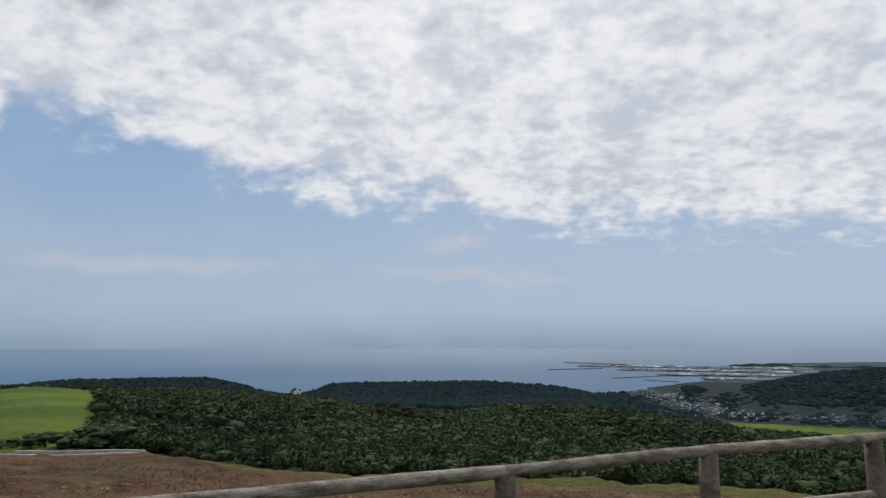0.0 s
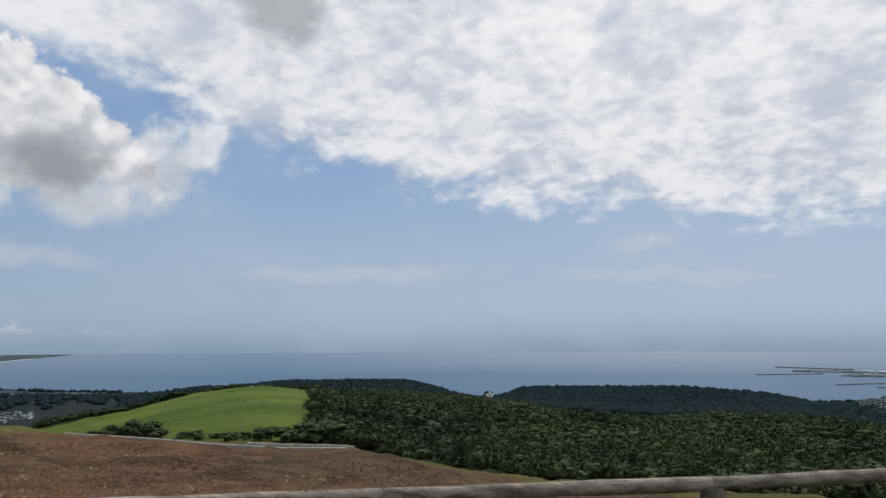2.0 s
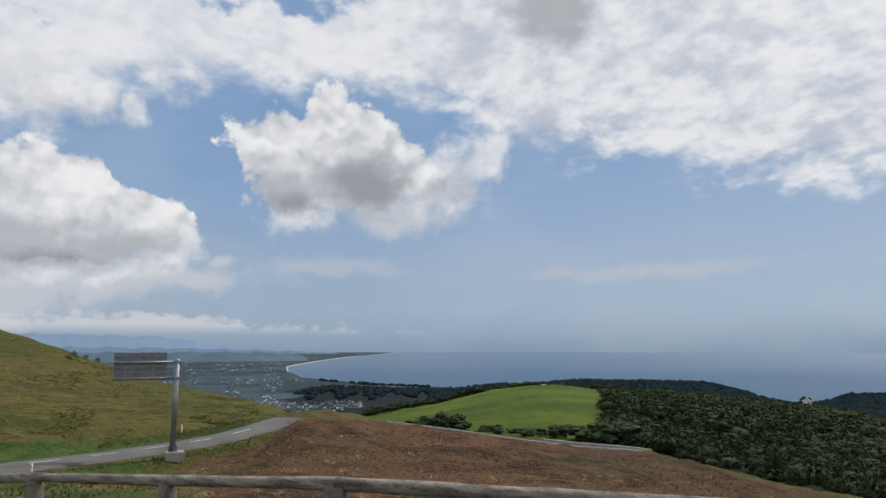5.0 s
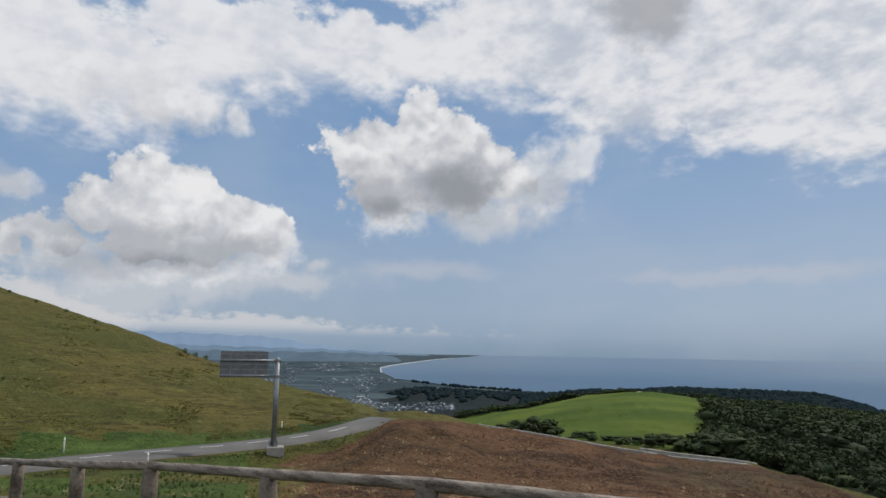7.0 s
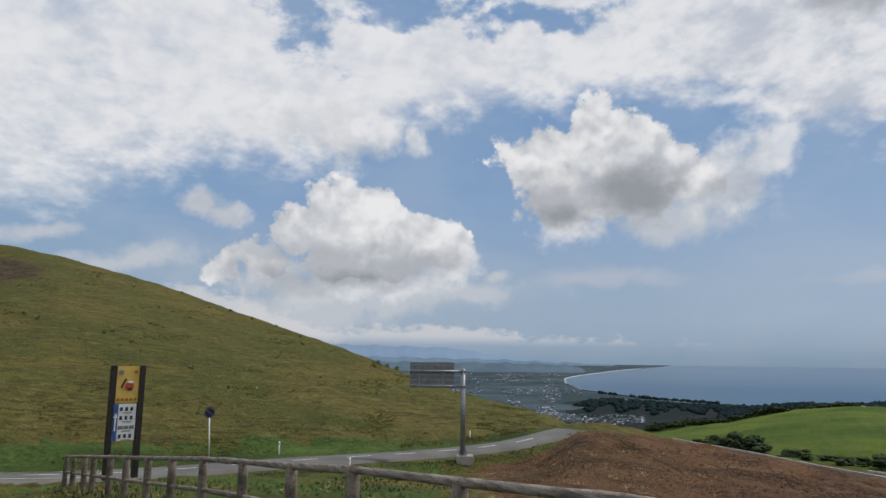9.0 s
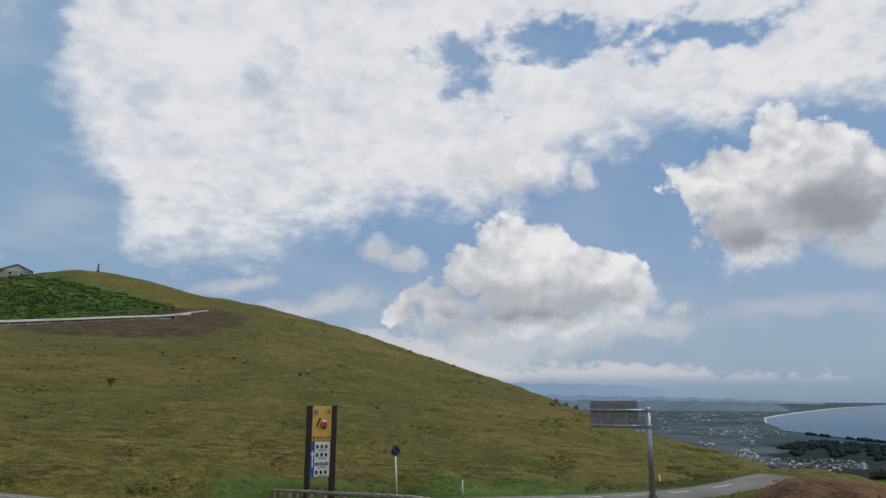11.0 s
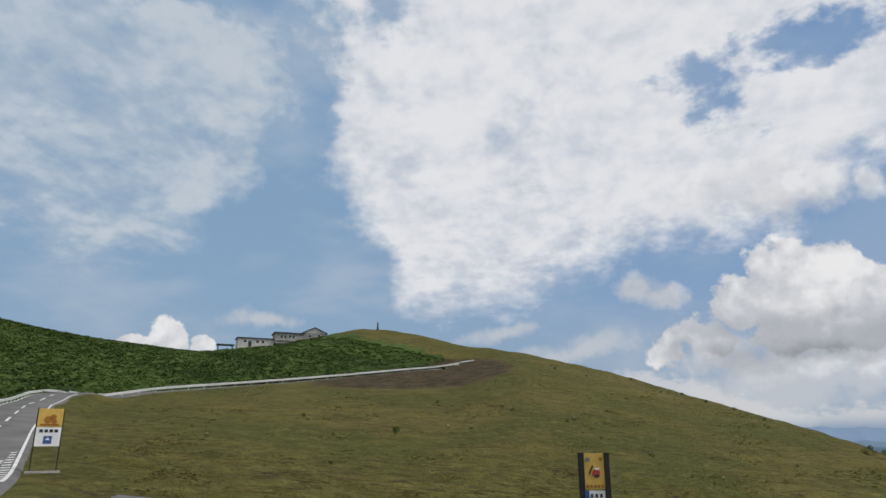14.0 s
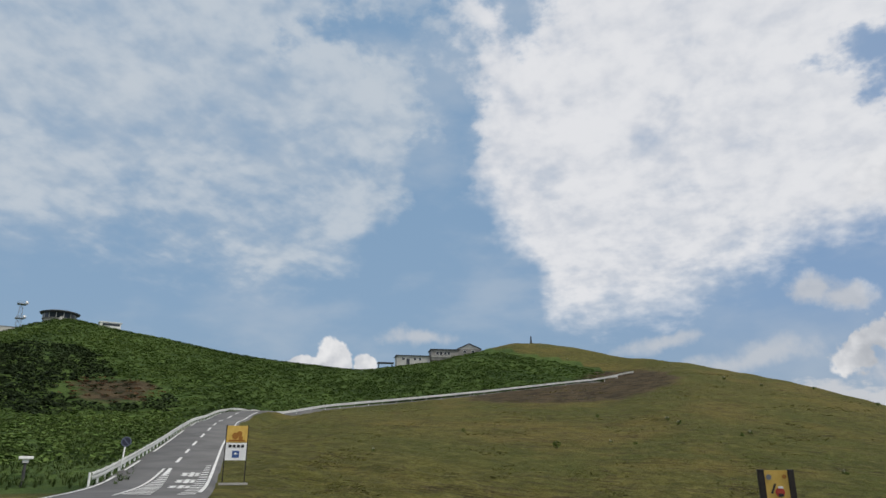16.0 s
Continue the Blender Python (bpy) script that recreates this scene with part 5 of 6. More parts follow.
def wood_places(az0, az1, r0, r1, gap, keep=None, rows=1.0):
    """Jittered places over a sector."""
    out = []
    r = r0
    while r < r1:
        g = gap if not callable(gap) else gap(r)
        n = max(1, int(radians(az1 - az0) * r / g))
        for a in np.linspace(az0, az1, n):
            a2, r2 = a + rng.normal(0, 0.3) * math.degrees(g / r), r + rng.normal(0, 0.3) * g
            if keep is None or keep(a2, r2):
                out.append((a2, r2))
        r += g * rows
    return out


def set_down(places, lift=0.0):
    a, r = np.array(places).T
    z = ground_at(a, r) + lift
    return np.stack([-np.sin(np.radians(a)) * r, np.cos(np.radians(a)) * r, z], -1)


CROWNS = [crown_shape(2, k) for k in range(7)]
LIGHT_CROWNS = [crown_shape(1, k + 20, 0.35) for k in range(6)]


def forest():
    near = wood_places(-45, 29.2, 62, 112, 1.45, lambda a, r: r > float(lie(a, CREST_R)) + 7)
    p = set_down(near)
    high = rng.uniform(1.0, 2.3, len(p)) + 0.5 * lumps(p[:, 0], p[:, 1], 14)
    wide = rng.uniform(1.4, 2.5, len(p))
    wide = wide * rng.choice([0.75, 1.0, 1.3, 1.9], len(p))
    sizes = np.stack([wide, wide * rng.uniform(0.8, 1.2, len(p)), np.maximum(high, 0.8) * 1.05], -1)
    up = np.stack([0 * high, 0 * high, high * 0.42], -1)
    stuff("woodland", CROWNS, p + up, sizes * 0.70, LEAVES, "dense dark green low woodland below the lookout", "woods", rng, True)
    sprays = [leaf_cards(140, 0.08, seed=k) for k in range(6)]
    stuff("leaf_sprays", sprays, p + up * 1.1, sizes * 1.16, LEAVES, "loose leafy sprays on the woodland crowns", "woods", rng)
    edge = [(a, float(lie(a, CREST_R)) + rng.uniform(5.0, 10.5)) for a in np.concatenate([rng.uniform(-40, 27.5, 210), rng.uniform(2, 17, 60)])]
    q = set_down(edge)
    tall = rng.uniform(0.6, 1.6, len(q)) * rng.choice([0.7, 1.0, 1.15], len(q))
    size = np.stack([tall * rng.uniform(1.2, 2.3, len(q)), tall * rng.uniform(1.2, 2.3, len(q)), tall * 1.25], -1)
    lift = np.stack([0 * tall, 0 * tall, tall * 0.4], -1)
    stuff("edge_bushes", [crown_shape(2, 90 + k, 0.5) for k in range(5)], q + lift * 0.8, size * 0.62, EDGE_LEAVES, "pale green bushes along the edge of the woods", "bushes", rng, True)
    stuff("edge_sprays", [bush_shape(60 + k) for k in range(6)], q + lift, size * 1.05, EDGE_LEAVES, "leafy twigs of the edge bushes", "bushes", rng)
    mid = wood_places(-45, 29.0, 112, 345, lambda r: 2.0 + (r - 112) * 0.0078)
    mid += wood_places(29.0, 49, 318, 372, 3.6, lambda a, r: r > 316)
    p = set_down(mid)
    reach = np.hypot(p[:, 0], p[:, 1])
    p[:, 2] += 0.6 + np.clip((310 - reach) / 90, 0.25, 1) * np.clip((reach - 105) / 40, 0, 1) * (1.5 * lumps(p[:, 0], p[:, 1], 62, 0.7) + 1.3 * lumps(p[:, 0], p[:, 1], 118, 2.2))
    high = rng.uniform(1.2, 2.8, len(p)) + 0.7 * lumps(p[:, 0], p[:, 1], 37)
    wide = rng.uniform(2.2, 4.4, len(p)) * rng.choice([0.7, 1.0, 1.25, 1.8], len(p)) * (0.8 + np.hypot(p[:, 0], p[:, 1]) / 900)
    stuff("woodland", LIGHT_CROWNS, p + np.stack([0 * high, 0 * high, high * 0.4], -1), np.stack([wide, wide * rng.uniform(0.8, 1.25, len(p)), np.maximum(high, 1.2) * 0.9], -1) * 0.72, LEAVES, "dark green woodland on the middle slopes", "woods", rng, True)
    sprays = [leaf_cards(50, 0.095, seed=k + 30) for k in range(6)]
    stuff("leaf_sprays", sprays, p + np.stack([0 * high, 0 * high, high * 0.45], -1), np.stack([wide, wide, np.maximum(high, 1.2) * 1.15], -1) * 1.08, LEAVES, "leafy sprays over the middle slopes", "woods", rng)
    far = wood_places(-45, 55.4, 372, 960, lambda r: 4.6 + (r - 372) * 0.005, lambda a, r: (r < float(lie(a, RIDGE_R)) + 30 or (a > 44 and 0.4 < a - float(np.interp(r, *np.array(SHORE_L, float).T)) < 1.5 + 0.8 * math.sin(r / 31))) and (a > -12.5 or r < 400) and a < 55.4 - 1.2 * abs(math.sin(r / 37)) and (a < 47 or r > float(lie(a, [(47, 372), (50, 600), (56, 610)]))))
    far = [(a, r) for a, r in far if a < 44 or r > 630 + 30 * math.sin(a * 2.3) + 22 * math.sin(a * 5.1)]
    p = set_down(far)
    az_far = np.array(far)[:, 0]
    taper = np.interp(az_far, [43, 47, 50, 53, 54.6, 55.6], [1.0, 0.85, 1.1, 1.25, 0.8, 0.3])
    high = rng.uniform(2.2, 3.9, len(p)) * taper
    wide = rng.uniform(4.5, 8.5, len(p))
    stuff("far_woods", LIGHT_CROWNS, p + np.stack([0 * high, 0 * high, high * 0.2], -1), np.stack([wide, wide, high * 1.4], -1), LEAVES_FAR, "hazy blue-green wooded ridge above the sea", "woods", rng, True)
    hills = wood_places(-45, -12.5, 500, 960, 6.5, lambda a, r: float(ground_at(np.array(a), np.array(r))) > PLAIN + EYE + 2.0)
    # trees among the houses of the valley
    valley = [(a, r) for a, r in zip(rng.uniform(-36, -13, 2600), 462 + 240 * rng.random(2600)) if math.sin(a * 2.1) + math.sin(r / 23) + 0.7 * math.sin(a * 5 + r / 9) > -0.1]
    p = set_down(valley)
    wide = rng.uniform(3, 6.5, len(p))
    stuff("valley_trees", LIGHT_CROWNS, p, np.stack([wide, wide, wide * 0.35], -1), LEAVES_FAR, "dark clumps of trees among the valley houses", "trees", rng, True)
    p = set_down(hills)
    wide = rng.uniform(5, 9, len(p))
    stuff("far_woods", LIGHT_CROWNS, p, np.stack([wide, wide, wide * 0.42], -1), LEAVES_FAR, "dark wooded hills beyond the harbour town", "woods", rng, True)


forest()


def build_tree(name, m, high, wide, seed, label, group="trees along the field edge"):
    """Tapered trunk, limbs and a crown of many leaf sprays in uneven clumps."""
    r = random.Random(seed)
    t = thing(name, m, label, "tree", group)
    part("trunk", tube((0, 0, -0.3), (r.uniform(-0.2, 0.2), 0, high * 0.55), 0.05 * high, 0.02 * high, 8, 3, 0.1, seed), BARK, t)
    for k in range(4):
        a = k * 1.57 + r.uniform(-0.4, 0.4)
        part("limb", tube((0, 0, high * 0.3), (math.cos(a) * wide * 0.28, math.sin(a) * wide * 0.28, high * r.uniform(0.55, 0.75)), 0.02 * high, 0.008 * high, 6), BARK, t)
    vs, fs, n = [], [], 0
    for k in range(9):
        a, q = r.uniform(0, 6.28), r.uniform(0, 0.4) * wide
        c = np.array([math.cos(a) * q, math.sin(a) * q, high * r.uniform(0.16, 0.72)])
        s = np.array([wide * r.uniform(0.36, 0.55)] * 2 + [high * r.uniform(0.32, 0.45)])
        for v, f in (leaf_cards(150, 0.075, seed=seed * 20 + k), crown_shape(1, seed + k, 0.4)):
            sc = s if len(f[0]) == 4 else s * 0.78
            vs.append(v * sc + c)
            fs += (f + n).tolist()
            n += len(v)
    ob = new("crown", mesh_of("crown", np.vstack(vs), fs, LEAVES))
    ob.parent = t
    return t


def field_trees():
    # clumps beside the track at the foot of the green field
    spots = [(44.9, 1.9, 2.6), (44.1, 2.6, 3.6), (43.3, 3.0, 3.8), (42.5, 2.9, 3.6), (41.8, 2.6, 3.4), (41.2, 1.7, 2.4), (39.5, 1.5, 2.3), (38.9, 1.9, 2.6), (38.1, 1.2, 2.0), (36.9, 1.1, 2.0), (36.1, 1.5, 2.4),
             (35.3, 1.3, 2.4), (34.4, 1.5, 2.6), (33.6, 2.0, 2.8), (32.7, 2.4, 3.2), (31.8, 2.3, 3.2), (30.9, 2.6, 3.6), (30.0, 2.9, 3.8), (29.2, 3.3, 4.2), (28.3, 3.6, 4.6), (27.2, 3.6, 4.4)]
    spots = [(a, h * (1.0 if a > 41 else 0.72), w_ * (1.15 if a > 41 else 1.0)) for a, h, w_ in spots]
    masters = [build_tree("field_tree", facing(*((a, float(lie(a, CREST_R)) + 9 + 2 * (k % 3)))), h, w_, 30 + k, "low dark green tree beside the farm track") for k, (a, h, w_) in enumerate(spots[:5])]
    for k, (a, h, w_) in enumerate(spots[5:]):
        src = masters[k % 5]
        ref = spots[k % 5]
        t = copy_thing(src, facing(a, float(lie(a, CREST_R)) + 8 + (k * 7 % 5), k * 77))
        t.scale = (w_ / ref[2],) * 2 + (h / ref[1],)
    lone = build_tree("lone_tree", facing(14.9, 690, 0, 1.0), 11, 11, 71, "lone tree standing out on the far ridge", "far trees")
    farm = build_tree("hilltop_tree", facing(36.3, 318, 0, -0.5), 4.0, 6.5, 81, "dark trees on the top of the green field", "far trees")
    copy_thing(farm, facing(33.2, 322, 50, -1.0))
    copy_thing(farm, facing(38.6, 316, 120, -1.8))
    return lone


field_trees()


def build_shrub(m, high, wide, seed, pale, label):
    s = thing("shrub", m, label, "shrub", "shrubs on the pasture")
    part("stem", tube((0, 0, -0.1), (0, 0, high * 0.5), 0.03, 0.02, 6), BARK, s)
    v, f = leaf_cards(120, 0.09, (0.5, 0.5, 0.5), seed)
    ob = new("foliage", mesh_of("foliage", v * np.array([wide, wide, high]) + np.array([0, 0, high * 0.45]), f.tolist(), SHRUB))
    ob.parent = s
    if pale:
        v, f = leaf_cards(60, 0.09, (0.4, 0.4, 0.3), seed + 9)
        ob = new("blossom", mesh_of("blossom", v * np.array([wide, wide, high]) + np.array([0, 0, high * 0.8]), f.tolist(), FLOWER))
        ob.parent = s
        tagged(ob, "pale blossom on top")
    return s


def shrubs():
    where = [(106.9, 0.6, 0, 1.5), (102.6, 0.95, 1, 0.7), (100.7, 0.75, 0, 0.9), (98.1, 2.65, 1, 1.0), (97.2, 2.5, 0, 0.7), (92.2, 1.55, 1, 0.9), (92.8, 1.4, 0, 0.9), (93.6, 5.7, 1, 1.3), (91.0, 5.05, 1, 1.2),
             (121.9, 0.3, 1, 0.6), (105.7, 7.65, 1, 1.2), (108.3, 7.5, 1, 1.2), (111.6, 7.4, 1, 1.0), (86.5, -1.25, 1, 0.7), (71.5, -0.75, 0, 1.5), (70.7, -1.0, 0, 1.3), (69.9, -1.25, 0, 1.4), (76.2, -1.9, 1, 0.6),
             (81.3, -2.9, 1, 0.5), (83.5, -2.8, 0, 0.6), (97.3, 2.35, 1, 0.9), (85.7, -4.75, 0, 0.5), (86.3, -1.3, 0, 0.6), (83.7, 3.4, 0, 1.3), (82.0, 2.8, 0, 1.2), (80.0, 2.2, 0, 1.2), (87.5, 4.7, 0, 1.3), (78.0, 1.4, 0, 1.0), (103.5, 3.0, 0, 1.0), (114.5, 1.9, 0, 0.9)]
    where = [(a, e, p, h * 0.55) for a, e, p, h in where]
    kinds = [build_shrub(facing(a, on_slope(a, e)), h, h * 1.15, 3 + k, bool(p), "pale-flowering shrub in the pasture" if p else "small dark green shrub in the pasture") for k, (a, e, p, h) in enumerate(where[:4])]
    for k, (a, e, p, h) in enumerate(where[4:]):
        src = kinds[(1, 3)[k % 2]] if p else kinds[(0, 2)[k % 2]]
        ref = where[kinds.index(src)][3]
        c = copy_thing(src, facing(a, on_slope(a, e), k * 50))
        c.scale = (h / ref,) * 3


shrubs()

# ---- undergrowth ----


def blades(count, size, lean, seed):
    """A tuft: narrow bent blades from one root, about one metre high at size 1."""
    r = np.random.default_rng(seed)
    vs, fs = [], []
    for k in range(count):
        a, l = r.uniform(0, 6.28), r.uniform(0.5, 1.0)
        d = np.array([math.cos(a), math.sin(a), 0])
        side = np.array([-d[1], d[0], 0]) * size * r.uniform(0.5, 1.2)
        root = d * 0.12 * r.uniform(0, 1)
        mid_ = root + d * lean * 0.35 * l + np.array([0, 0, 0.62 * l])
        tip = root + d * lean * l + np.array([0, 0, 0.9 * l - 0.25 * lean])
        n = len(vs)
        vs += [root - side, root + side, mid_ + side * 0.8, mid_ - side * 0.8, tip]
        fs += [(n, n + 1, n + 2), (n, n + 2, n + 3), (n + 3, n + 2, n + 4)]
    return np.array(vs), np.array(fs)


def undergrowth():
    tufts = [blades(12, 0.022, 0.55, k) for k in range(6)]
    flat_ = [blades(10, 0.03, 1.1, 40 + k) for k in range(6)]
    leafy = [blades(18, 0.026, 0.75, 80 + k) for k in range(6)]

    def lay(name, shapes, places, lo, hi, mat, label):
        p = set_down(places)
        s = rng.uniform(lo, hi, (len(p), 1)) * np.array([1.0, 1.0, 0.5 if shapes is flat_ else 1.0])
        stuff(name, shapes, p, s, mat, label, "undergrowth", rng, name == "scrub")

    def on_brown(a, r):
        crest = float(lie(a, CREST_R))
        lim = crest * float(lie(a, [(-60, 0.66), (0, 0.70), (14, 0.8), (26, 0.97), (30, 1.0)])) if a < 27 else crest
        return r < lim and (a < 46 or r < float(lie(a, ROAD_R)) - 5.5)

    lay("cut_bracken", flat_, wood_places(-36, 64, 7.5, 28, 0.38, on_brown), 0.09, 0.30, DRY_STALKS, "cut and dried brown bracken covering the slope")
    lay("cut_bracken", flat_, wood_places(-36, 61, 28, 66, 0.72, on_brown), 0.14, 0.42, DRY_STALKS, "dry brown bracken on the lower slope")
    lay("straw_stalks", flat_, [q for q in wood_places(-30, 63, 8, 40, 0.9, on_brown) if math.sin(q[0] * 0.9) + math.sin(q[1] * 0.7 + q[0] * 0.3) > 0.1 or q[0] > 48], 0.10, 0.32, STRAW, "pale straw stalks lying on the brown slope")
    lay("straw_stalks", flat_, wood_places(62, 100, 8.5, 33, 0.7, lambda a, r: rng.random() < 0.5 and r < float(lie(a, ROAD_R)) - 4.2), 0.08, 0.24, STRAW, "straw-coloured grass among the weeds")
    lay("green_weeds", leafy, wood_places(64, 100, 8.5, 33, 0.34, lambda a, r: rng.random() < 0.8 and r < float(lie(a, ROAD_R)) - 3.4), 0.06, 0.22, WEEDS, "green weeds and grass between the fence and the road")
    lay("green_weeds", leafy, [(a, float(lie(a, ROAD_R)) - 3.6 - abs(rng.normal(0, 1.0))) for a in rng.uniform(58, 96, 1500)], 0.07, 0.2, WEEDS, "green weeds along the road verge")
    lay("green_weeds", leafy, [(a, float(lie(a, CREST_R)) * rng.uniform(0.45, 0.98)) for a in rng.uniform(-8, 50, 90)], 0.1, 0.22, WEEDS, "scattered green weeds among the bracken")
    lay("pasture_tufts", tufts, [(a, float(lie(a, ROAD_R)) + 3.4 + rng.uniform(0, 30) ** 1.0) for a in rng.uniform(60, 128, 3000)], 0.05, 0.13, OLIVE_BLADES, "short olive grass tufts on the pasture")
    tussock = [leaf_cards(14, 0.2, (0.5, 0.5, 0.4), 160 + k) for k in range(6)]
    spread_ = []
    while len(spread_) < 6500:
        a = rng.uniform(58, 131)
        r0 = float(lie(a, ROAD_R)) + 4
        r = r0 + (float(lie(a, SKY_R)) * 0.97 - r0) * rng.random() ** 1.6
        if a > 99 and r > float(lie(a, BEND_R)) - 3:
            continue
        z = float(ground_at(np.array(a), np.array(r))) + 0.05 * a
        if math.sin(z * 3.4 + 0.8 * math.sin(a * 0.9)) + 0.8 * math.sin(a * 0.55 + z * 0.3) + rng.normal(0, 0.5) > 0.55:
            spread_.append((a, r))
    p = set_down(spread_)
    wide = rng.uniform(0.2, 0.55, len(p)) * (0.7 + np.hypot(p[:, 0], p[:, 1]) / 260)
    stuff("tussocks", tussock, p, np.stack([wide, wide, wide * 0.3], -1), OLIVE_BLADES, "olive grass tussocks in rows along the pasture", "undergrowth", rng)
    lay("scrub", leafy, wood_places(135.5, 152, 36, 110, 0.8, lambda a, r: a > 139.6 - min((r - 36) * 0.06, 4.2) + 0.8), 0.3, 0.75, WEEDS, "tall green scrub behind the crash barrier")
    sasa = [leaf_cards(30, 0.15, (0.5, 0.5, 0.4), 120 + k) for k in range(6)]

    def drape(places, lo, hi, tall, mat, label):
        p = set_down(places)
        wide = rng.uniform(lo, hi, len(p))
        stuff("scrub", sasa, p + np.array([0, 0, 0.12]), np.stack([wide, wide, wide * tall], -1), mat, label, "undergrowth", rng)

    def bare(a, r):
        e = math.degrees(math.atan2(float(ground_at(np.array(a), np.array(r))) - EYE, r))
        return ((a - 142.2) / 3.8) ** 2 + ((e - 4.7) / 1.0) ** 2 < 1, ((a - 146.8) / 4.6) ** 2 + ((e - 5.4) / 2.6) ** 2 < 1 or (3.2 < e < 7.2 - 0.28 * (148 - a) and a > 137.5)

    hill = [(a, r, *bare(a, r)) for a, r in wood_places(133.5, 152, 60, 250, 1.75, lambda a, r: r > 112 or a > 137.5)]
    drape([q[:2] for q in hill if not q[2] and not q[3]], 1.4, 3.0, 0.34, SHRUB, "low green bamboo grass covering the hill")
    drape([q[:2] for q in hill if q[3] and not q[2]], 1.8, 3.6, 0.45, HOLLOW_LEAVES, "dark bushes in a hollow of the green hill")
    drape([q[:2] for q in hill if q[2] and rng.random() < 0.35], 1.2, 2.6, 0.4, HOLLOW_LEAVES, "dark bushes round a bare patch of the hill")
    drape([q[:2] for q in hill if q[2] and rng.random() < 0.45], 0.9, 2.2, 0.4, DRY_STALKS, "withered brown growth on a bare patch of the hill")
    top = [(99, 195), (103, 208), (108, 222), (112, 232), (114, 240), (134, 240)]
    drape(wood_places(103, 133.5, 112, 240, 1.8, lambda a, r: float(lie(a, BEND_R)) + 8 < r < float(lie(a, top))), 1.4, 3.0, 0.36, SHRUB, "low green growth above the hillside barrier")
    drape([(a, float(lie(a, BEND_R)) + rng.uniform(8, 16)) for a in rng.uniform(103, 121, 160)], 2.0, 3.4, 0.5, LEAVES, "dark bushes beside the upper road")

undergrowth()

# ---- town, harbour and distance ----


def town_material():
    m, n = material("hazy_far_houses")
    rnd = n.put("ShaderNodeNewGeometry", out=8)
    # house tones drawn together and blued, so the haze sits in the colour
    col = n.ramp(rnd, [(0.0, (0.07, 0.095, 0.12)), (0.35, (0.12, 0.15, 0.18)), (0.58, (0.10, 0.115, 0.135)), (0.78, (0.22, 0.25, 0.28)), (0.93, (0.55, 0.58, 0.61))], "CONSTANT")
    finish(n, col, 0.8)
    return m


TOWN = town_material()


def house_block():
    v = np.array([(x, y, z) for z in (0, 0.6) for x, y in ((-0.5, -0.5), (0.5, -0.5), (0.5, 0.5), (-0.5, 0.5))] + [(-0.5, 0, 1.0), (0.5, 0, 1.0)])
    f = [(0, 1, 5, 4), (1, 2, 6, 5), (2, 3, 7, 6), (3, 0, 4, 7), (4, 5, 9, 8), (6, 7, 8, 9), (5, 6, 9), (7, 4, 8)]
    return v, f


def towns():
    v, f = house_block()

    class Faces(list):
        def __add__(self, n):
            return FaceList([tuple(i + n for i in q) for q in self])

    class FaceList(list):
        def tolist(self):
            return list(self)

    shape = [(v, Faces(f))]

    def lay(name, places, label, small=1.0):
        p = set_down(places)
        r = np.hypot(p[:, 0], p[:, 1])
        s = np.stack([rng.uniform(1.6, 4.6, len(p)) * (0.5 + r / 1600), rng.uniform(1.6, 3.2, len(p)) * (0.5 + r / 1600), rng.uniform(0.6, 1.3, len(p))], -1)
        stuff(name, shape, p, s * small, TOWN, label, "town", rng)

    spots = []
    while len(spots) < 4200:
        a, r = rng.uniform(54.5, 76), 520 + 1500 * rng.random() ** 2.0
        if math.sin(a * 1.9) + math.sin(r / 70) + math.sin(a * 0.7 + r / 170) > 0.0 and a > float(np.interp(r, *np.array(SHORE_L, float).T)) + 1.0 and (r > 640 or a > 55.5):
            spots.append((a, r))
    lay("far_town", spots, "grey and white houses of a town on the coastal plain", 0.8)
    spots = [(rng.uniform(49.5, 57), rng.uniform(470, 590)) for _ in range(420)]
    lay("far_town", spots, "grey roofs of a village below the wooded ridge", 0.7)
    spots = []
    while len(spots) < 900:
        f_ = rng.random()
        a = -13.6 - 6.6 * f_ + rng.normal(0, 0.9)
        r = 690 - 200 * f_ + rng.normal(0, 26)
        spots.append((a, r))
    for _ in range(320):
        spots.append((rng.uniform(-34, -19.5), rng.normal(497, 12)))
    lay("far_town", spots, "pale houses of a harbour town in the valley", 0.56)
    spots = [(rng.uniform(-24, -14), 1000 + 260 * rng.random()) for _ in range(600)]
    return spots


port = towns()


def quay(a, b, wide, high, name="breakwater", label="low grey breakwater in the harbour"):
    """A straight bank on the water between two sights (direction, angle below the eye)."""
    ends = []
    for az, el in (a, b):
        r = (1.0 - PLAIN) / math.tan(radians(-el))
        ends.append(Vector((*at_az(az, r), PLAIN - 1.0 + EYE)))
    d = ends[1] - ends[0]
    q = thing(name, pose(*((ends[0] + ends[1]) / 2), 0, 0, math.degrees(math.atan2(d.y, d.x))), label, "breakwater" if name == "breakwater" else "quay", kind="structure")
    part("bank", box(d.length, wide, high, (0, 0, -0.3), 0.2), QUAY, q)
    return q, ends


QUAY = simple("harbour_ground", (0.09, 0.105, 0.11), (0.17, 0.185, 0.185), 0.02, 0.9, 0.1)


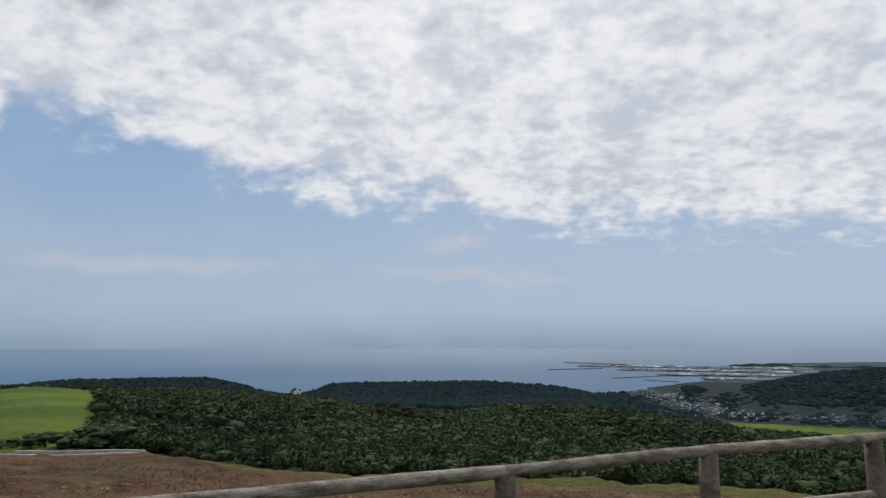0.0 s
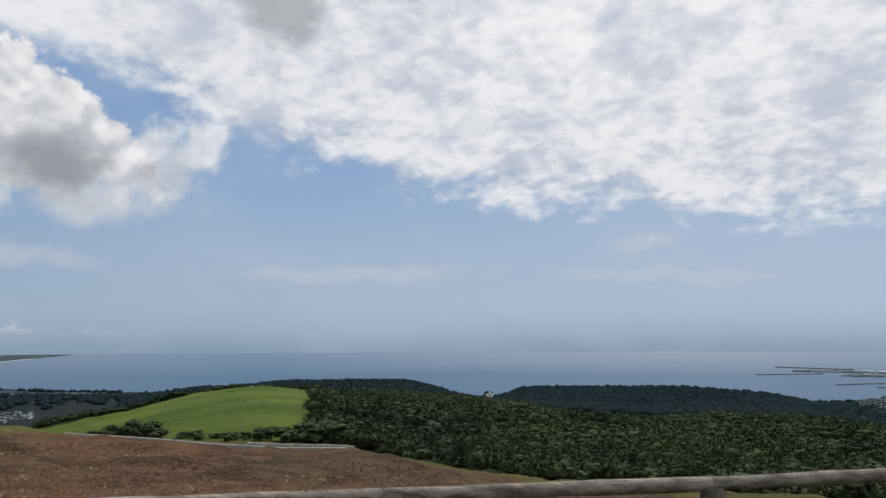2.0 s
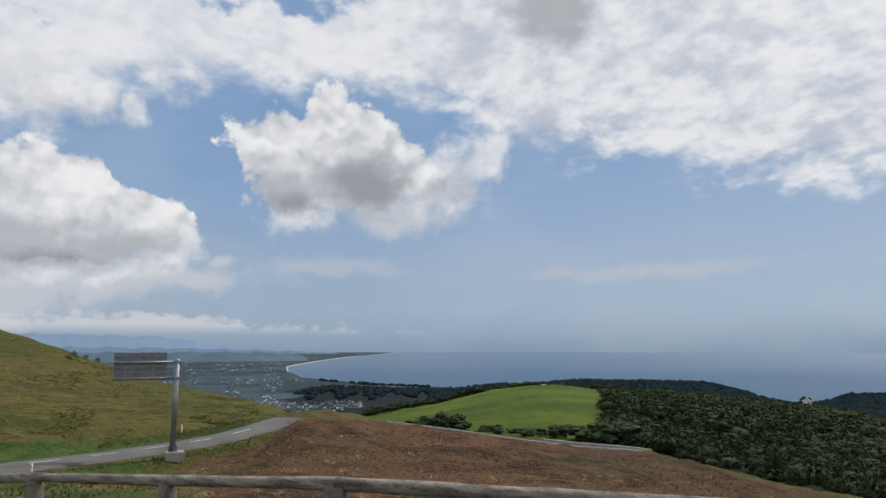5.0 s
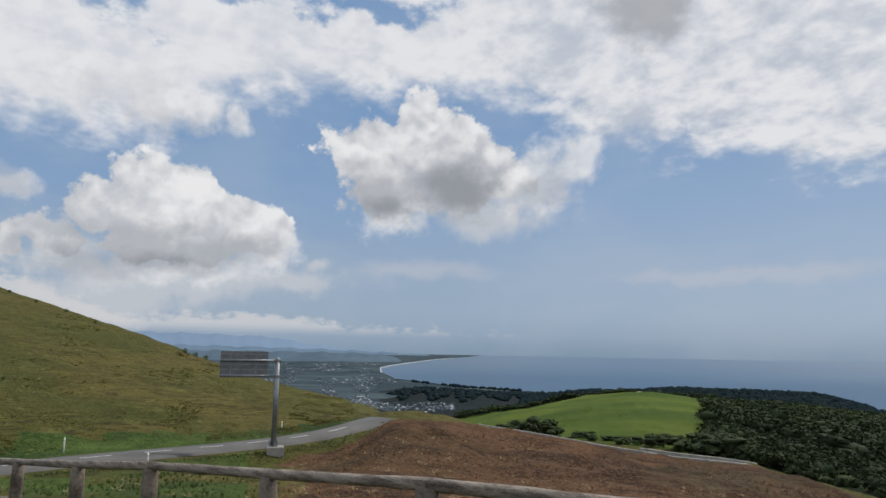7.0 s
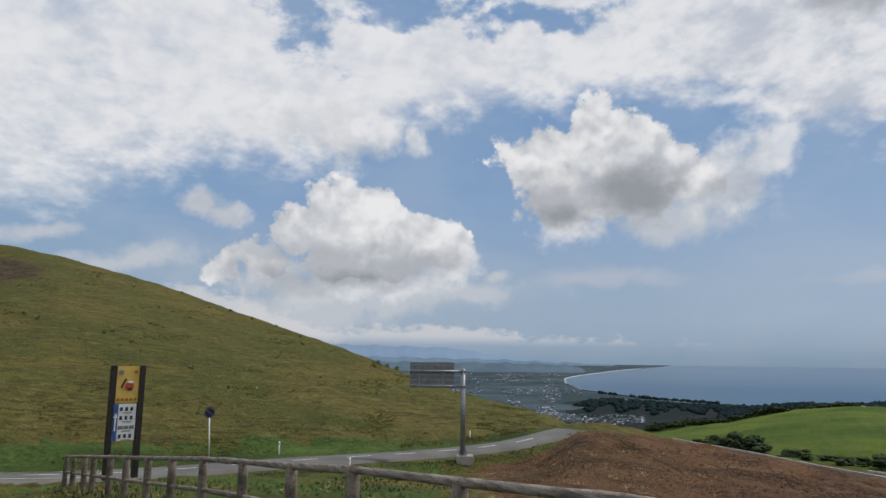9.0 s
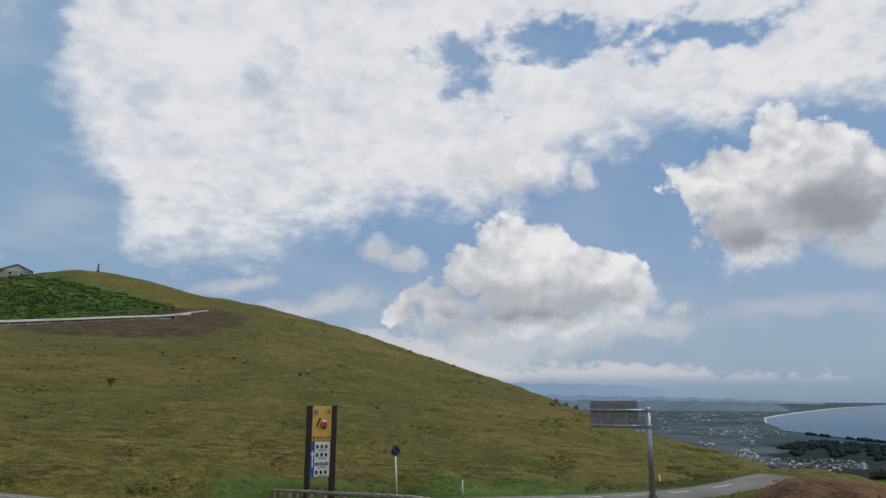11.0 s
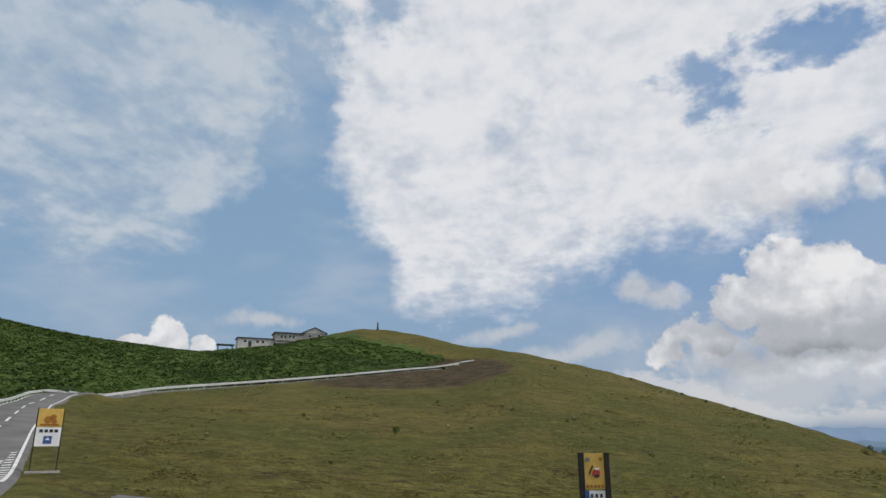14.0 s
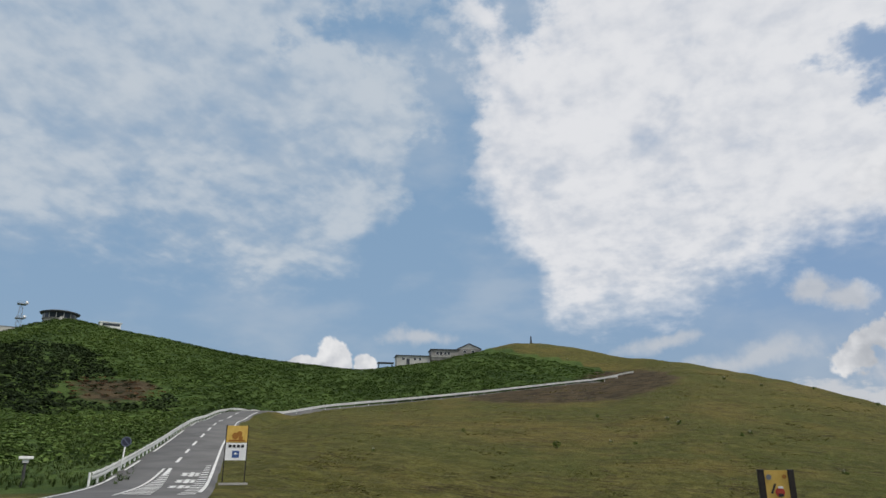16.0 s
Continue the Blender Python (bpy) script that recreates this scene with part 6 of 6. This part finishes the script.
def harbour():
    quay((-6.2, -2.35), (-10.6, -2.2), 6, 1.6)
    quay((-7.6, -1.76), (-12.5, -1.88), 10, 2.2)
    quay((-11.5, -2.98), (-15.6, -2.72), 6, 1.4)
    quay((-14.0, -3.1), (-16.5, -3.2), 5, 1.2)
    lands = [((-9.0, -2.0), (-26, -2.05), 90), ((-12.0, -2.28), (-27, -2.3), 70), ((-15.2, -2.66), (-26, -2.6), 46), ((-18.5, -2.95), (-25, -2.95), 40)]
    p, n = [], 0
    for a, b, wide in lands:
        _, ends = quay(a, b, wide, 1.5, "port_land", "flat built-up port land reaching into the bay")
        d = ends[1] - ends[0]
        side = Vector((-d.y, d.x, 0)).normalized()
        for _ in range(170):
            q = ends[0] + d * rng.uniform(0.03, 0.98) + side * rng.uniform(-0.46, 0.46) * wide
            p.append((q.x, q.y, q.z + 1.1))
    v, f = house_block()
    vs, fs = [], []
    for k, q in enumerate(p):
        s = np.array([rng.uniform(6, 26), rng.uniform(5, 12), rng.uniform(0.6, 2.0)])
        t = rng.uniform(0, 3.14)
        c, si = math.cos(t), math.sin(t)
        vs.append((v * s) @ np.array([[c, si, 0], [-si, c, 0], [0, 0, 1]]) + np.array(q))
        fs += [tuple(i + 10 * k for i in g) for g in f]
    tagged(new("port_buildings", mesh_of("port_buildings", np.vstack(vs), fs, TOWN)), "pale sheds and tanks on the port land", "town", kind="stuff")


harbour()


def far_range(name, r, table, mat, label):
    """A range or low strip on the far side of the plain, hazed by colour."""
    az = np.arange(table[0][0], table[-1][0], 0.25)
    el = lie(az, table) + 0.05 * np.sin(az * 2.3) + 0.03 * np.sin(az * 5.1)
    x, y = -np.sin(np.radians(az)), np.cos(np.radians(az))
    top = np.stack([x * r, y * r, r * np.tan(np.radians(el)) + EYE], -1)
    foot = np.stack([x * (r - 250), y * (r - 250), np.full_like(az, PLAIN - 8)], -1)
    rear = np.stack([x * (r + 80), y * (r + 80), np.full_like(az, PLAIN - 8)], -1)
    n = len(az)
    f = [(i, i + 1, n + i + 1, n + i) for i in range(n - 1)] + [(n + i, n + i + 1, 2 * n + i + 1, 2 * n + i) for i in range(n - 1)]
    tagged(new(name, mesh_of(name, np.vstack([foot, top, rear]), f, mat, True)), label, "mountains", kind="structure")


# distance haze is mixed into the mountains' base colour
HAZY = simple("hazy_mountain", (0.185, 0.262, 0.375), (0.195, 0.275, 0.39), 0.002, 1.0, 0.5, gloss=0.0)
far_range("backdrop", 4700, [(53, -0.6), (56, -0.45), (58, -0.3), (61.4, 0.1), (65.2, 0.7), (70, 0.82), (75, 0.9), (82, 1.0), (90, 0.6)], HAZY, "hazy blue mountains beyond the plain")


# lowland paled towards the horizon haze, in its base colour
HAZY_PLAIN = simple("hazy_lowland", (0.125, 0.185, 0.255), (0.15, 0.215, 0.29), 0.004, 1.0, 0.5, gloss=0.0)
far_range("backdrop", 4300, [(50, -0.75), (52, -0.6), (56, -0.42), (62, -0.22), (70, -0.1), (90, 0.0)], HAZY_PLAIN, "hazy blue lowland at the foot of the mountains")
# added low strip before the far plain, coloured like the haze over it
HAZE_STRIP = simple("haze_strip", (0.085, 0.125, 0.165), (0.11, 0.155, 0.20), 0.006, 1.0, 0.5, gloss=0.0)
far_range("backdrop", 2400, [(53.6, -1.3), (54.6, -0.85), (56, -0.58), (62, -0.5), (90, -0.45)], HAZE_STRIP, "low blue-green strip standing for haze behind the coastal town")
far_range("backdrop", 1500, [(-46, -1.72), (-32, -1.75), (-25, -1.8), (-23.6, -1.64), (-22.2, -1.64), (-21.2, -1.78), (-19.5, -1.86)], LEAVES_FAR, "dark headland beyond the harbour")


def beach():
    """A pale strip of sand where the bay meets the plain."""
    r = np.linspace(830, 3300, 90)
    a = np.interp(r, *np.array(SHORE_L, float).T) - 0.06
    x, y = -np.sin(np.radians(a)) * r, np.cos(np.radians(a)) * r
    dx, dy = np.gradient(x), np.gradient(y)
    n = np.hypot(dx, dy)
    wide = 0.5 + 0.6 * np.sin(r / 130) ** 2 + r / 1700
    sides = [np.stack([x - dy / n * o * wide, y + dx / n * o * wide, np.full_like(x, PLAIN + EYE + h)], -1) for o, h in ((-1, -1.2), (0, 0.5), (1, 0.7))]
    m = len(r)
    f = [(k * m + i, k * m + i + 1, (k + 1) * m + i + 1, (k + 1) * m + i) for k in range(2) for i in range(m - 1)]
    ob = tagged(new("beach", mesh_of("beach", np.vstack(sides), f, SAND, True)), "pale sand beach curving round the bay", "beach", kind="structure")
    if ob.data.polygons[0].normal.z < 0:
        ob.data.flip_normals()


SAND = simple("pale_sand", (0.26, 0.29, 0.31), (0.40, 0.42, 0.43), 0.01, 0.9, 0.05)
beach()


def small_houses():
    h = thing("ridge_house", facing(14.75, 325, 0, 2.8), "small white house among the trees", "house")
    part("wall", box(3.2, 2.6, 1.5, (0, 0, 0)), WHITE_STEEL, h)
    roof = gable(3.2, 2.6, 0.8, 0.2, 0.1)
    bmesh.ops.translate(roof, vec=(0, 0, 1.55), verts=roof.verts)
    part("roof", roof, WALL_PALE, h)
    for a, r in ((34.4, 316),):
        s = thing("field_hut", facing(a, r, 10), "small pale hut at the edge of the green field", "hut", "huts by the field")
        part("wall", box(1.6, 1.0, 0.35, (0, 0, 0)), WALL_PALE, s)
        part("roof", box(1.8, 1.2, 0.08, (0, 0, 0.35)), WHITE_STEEL, s)


small_houses()
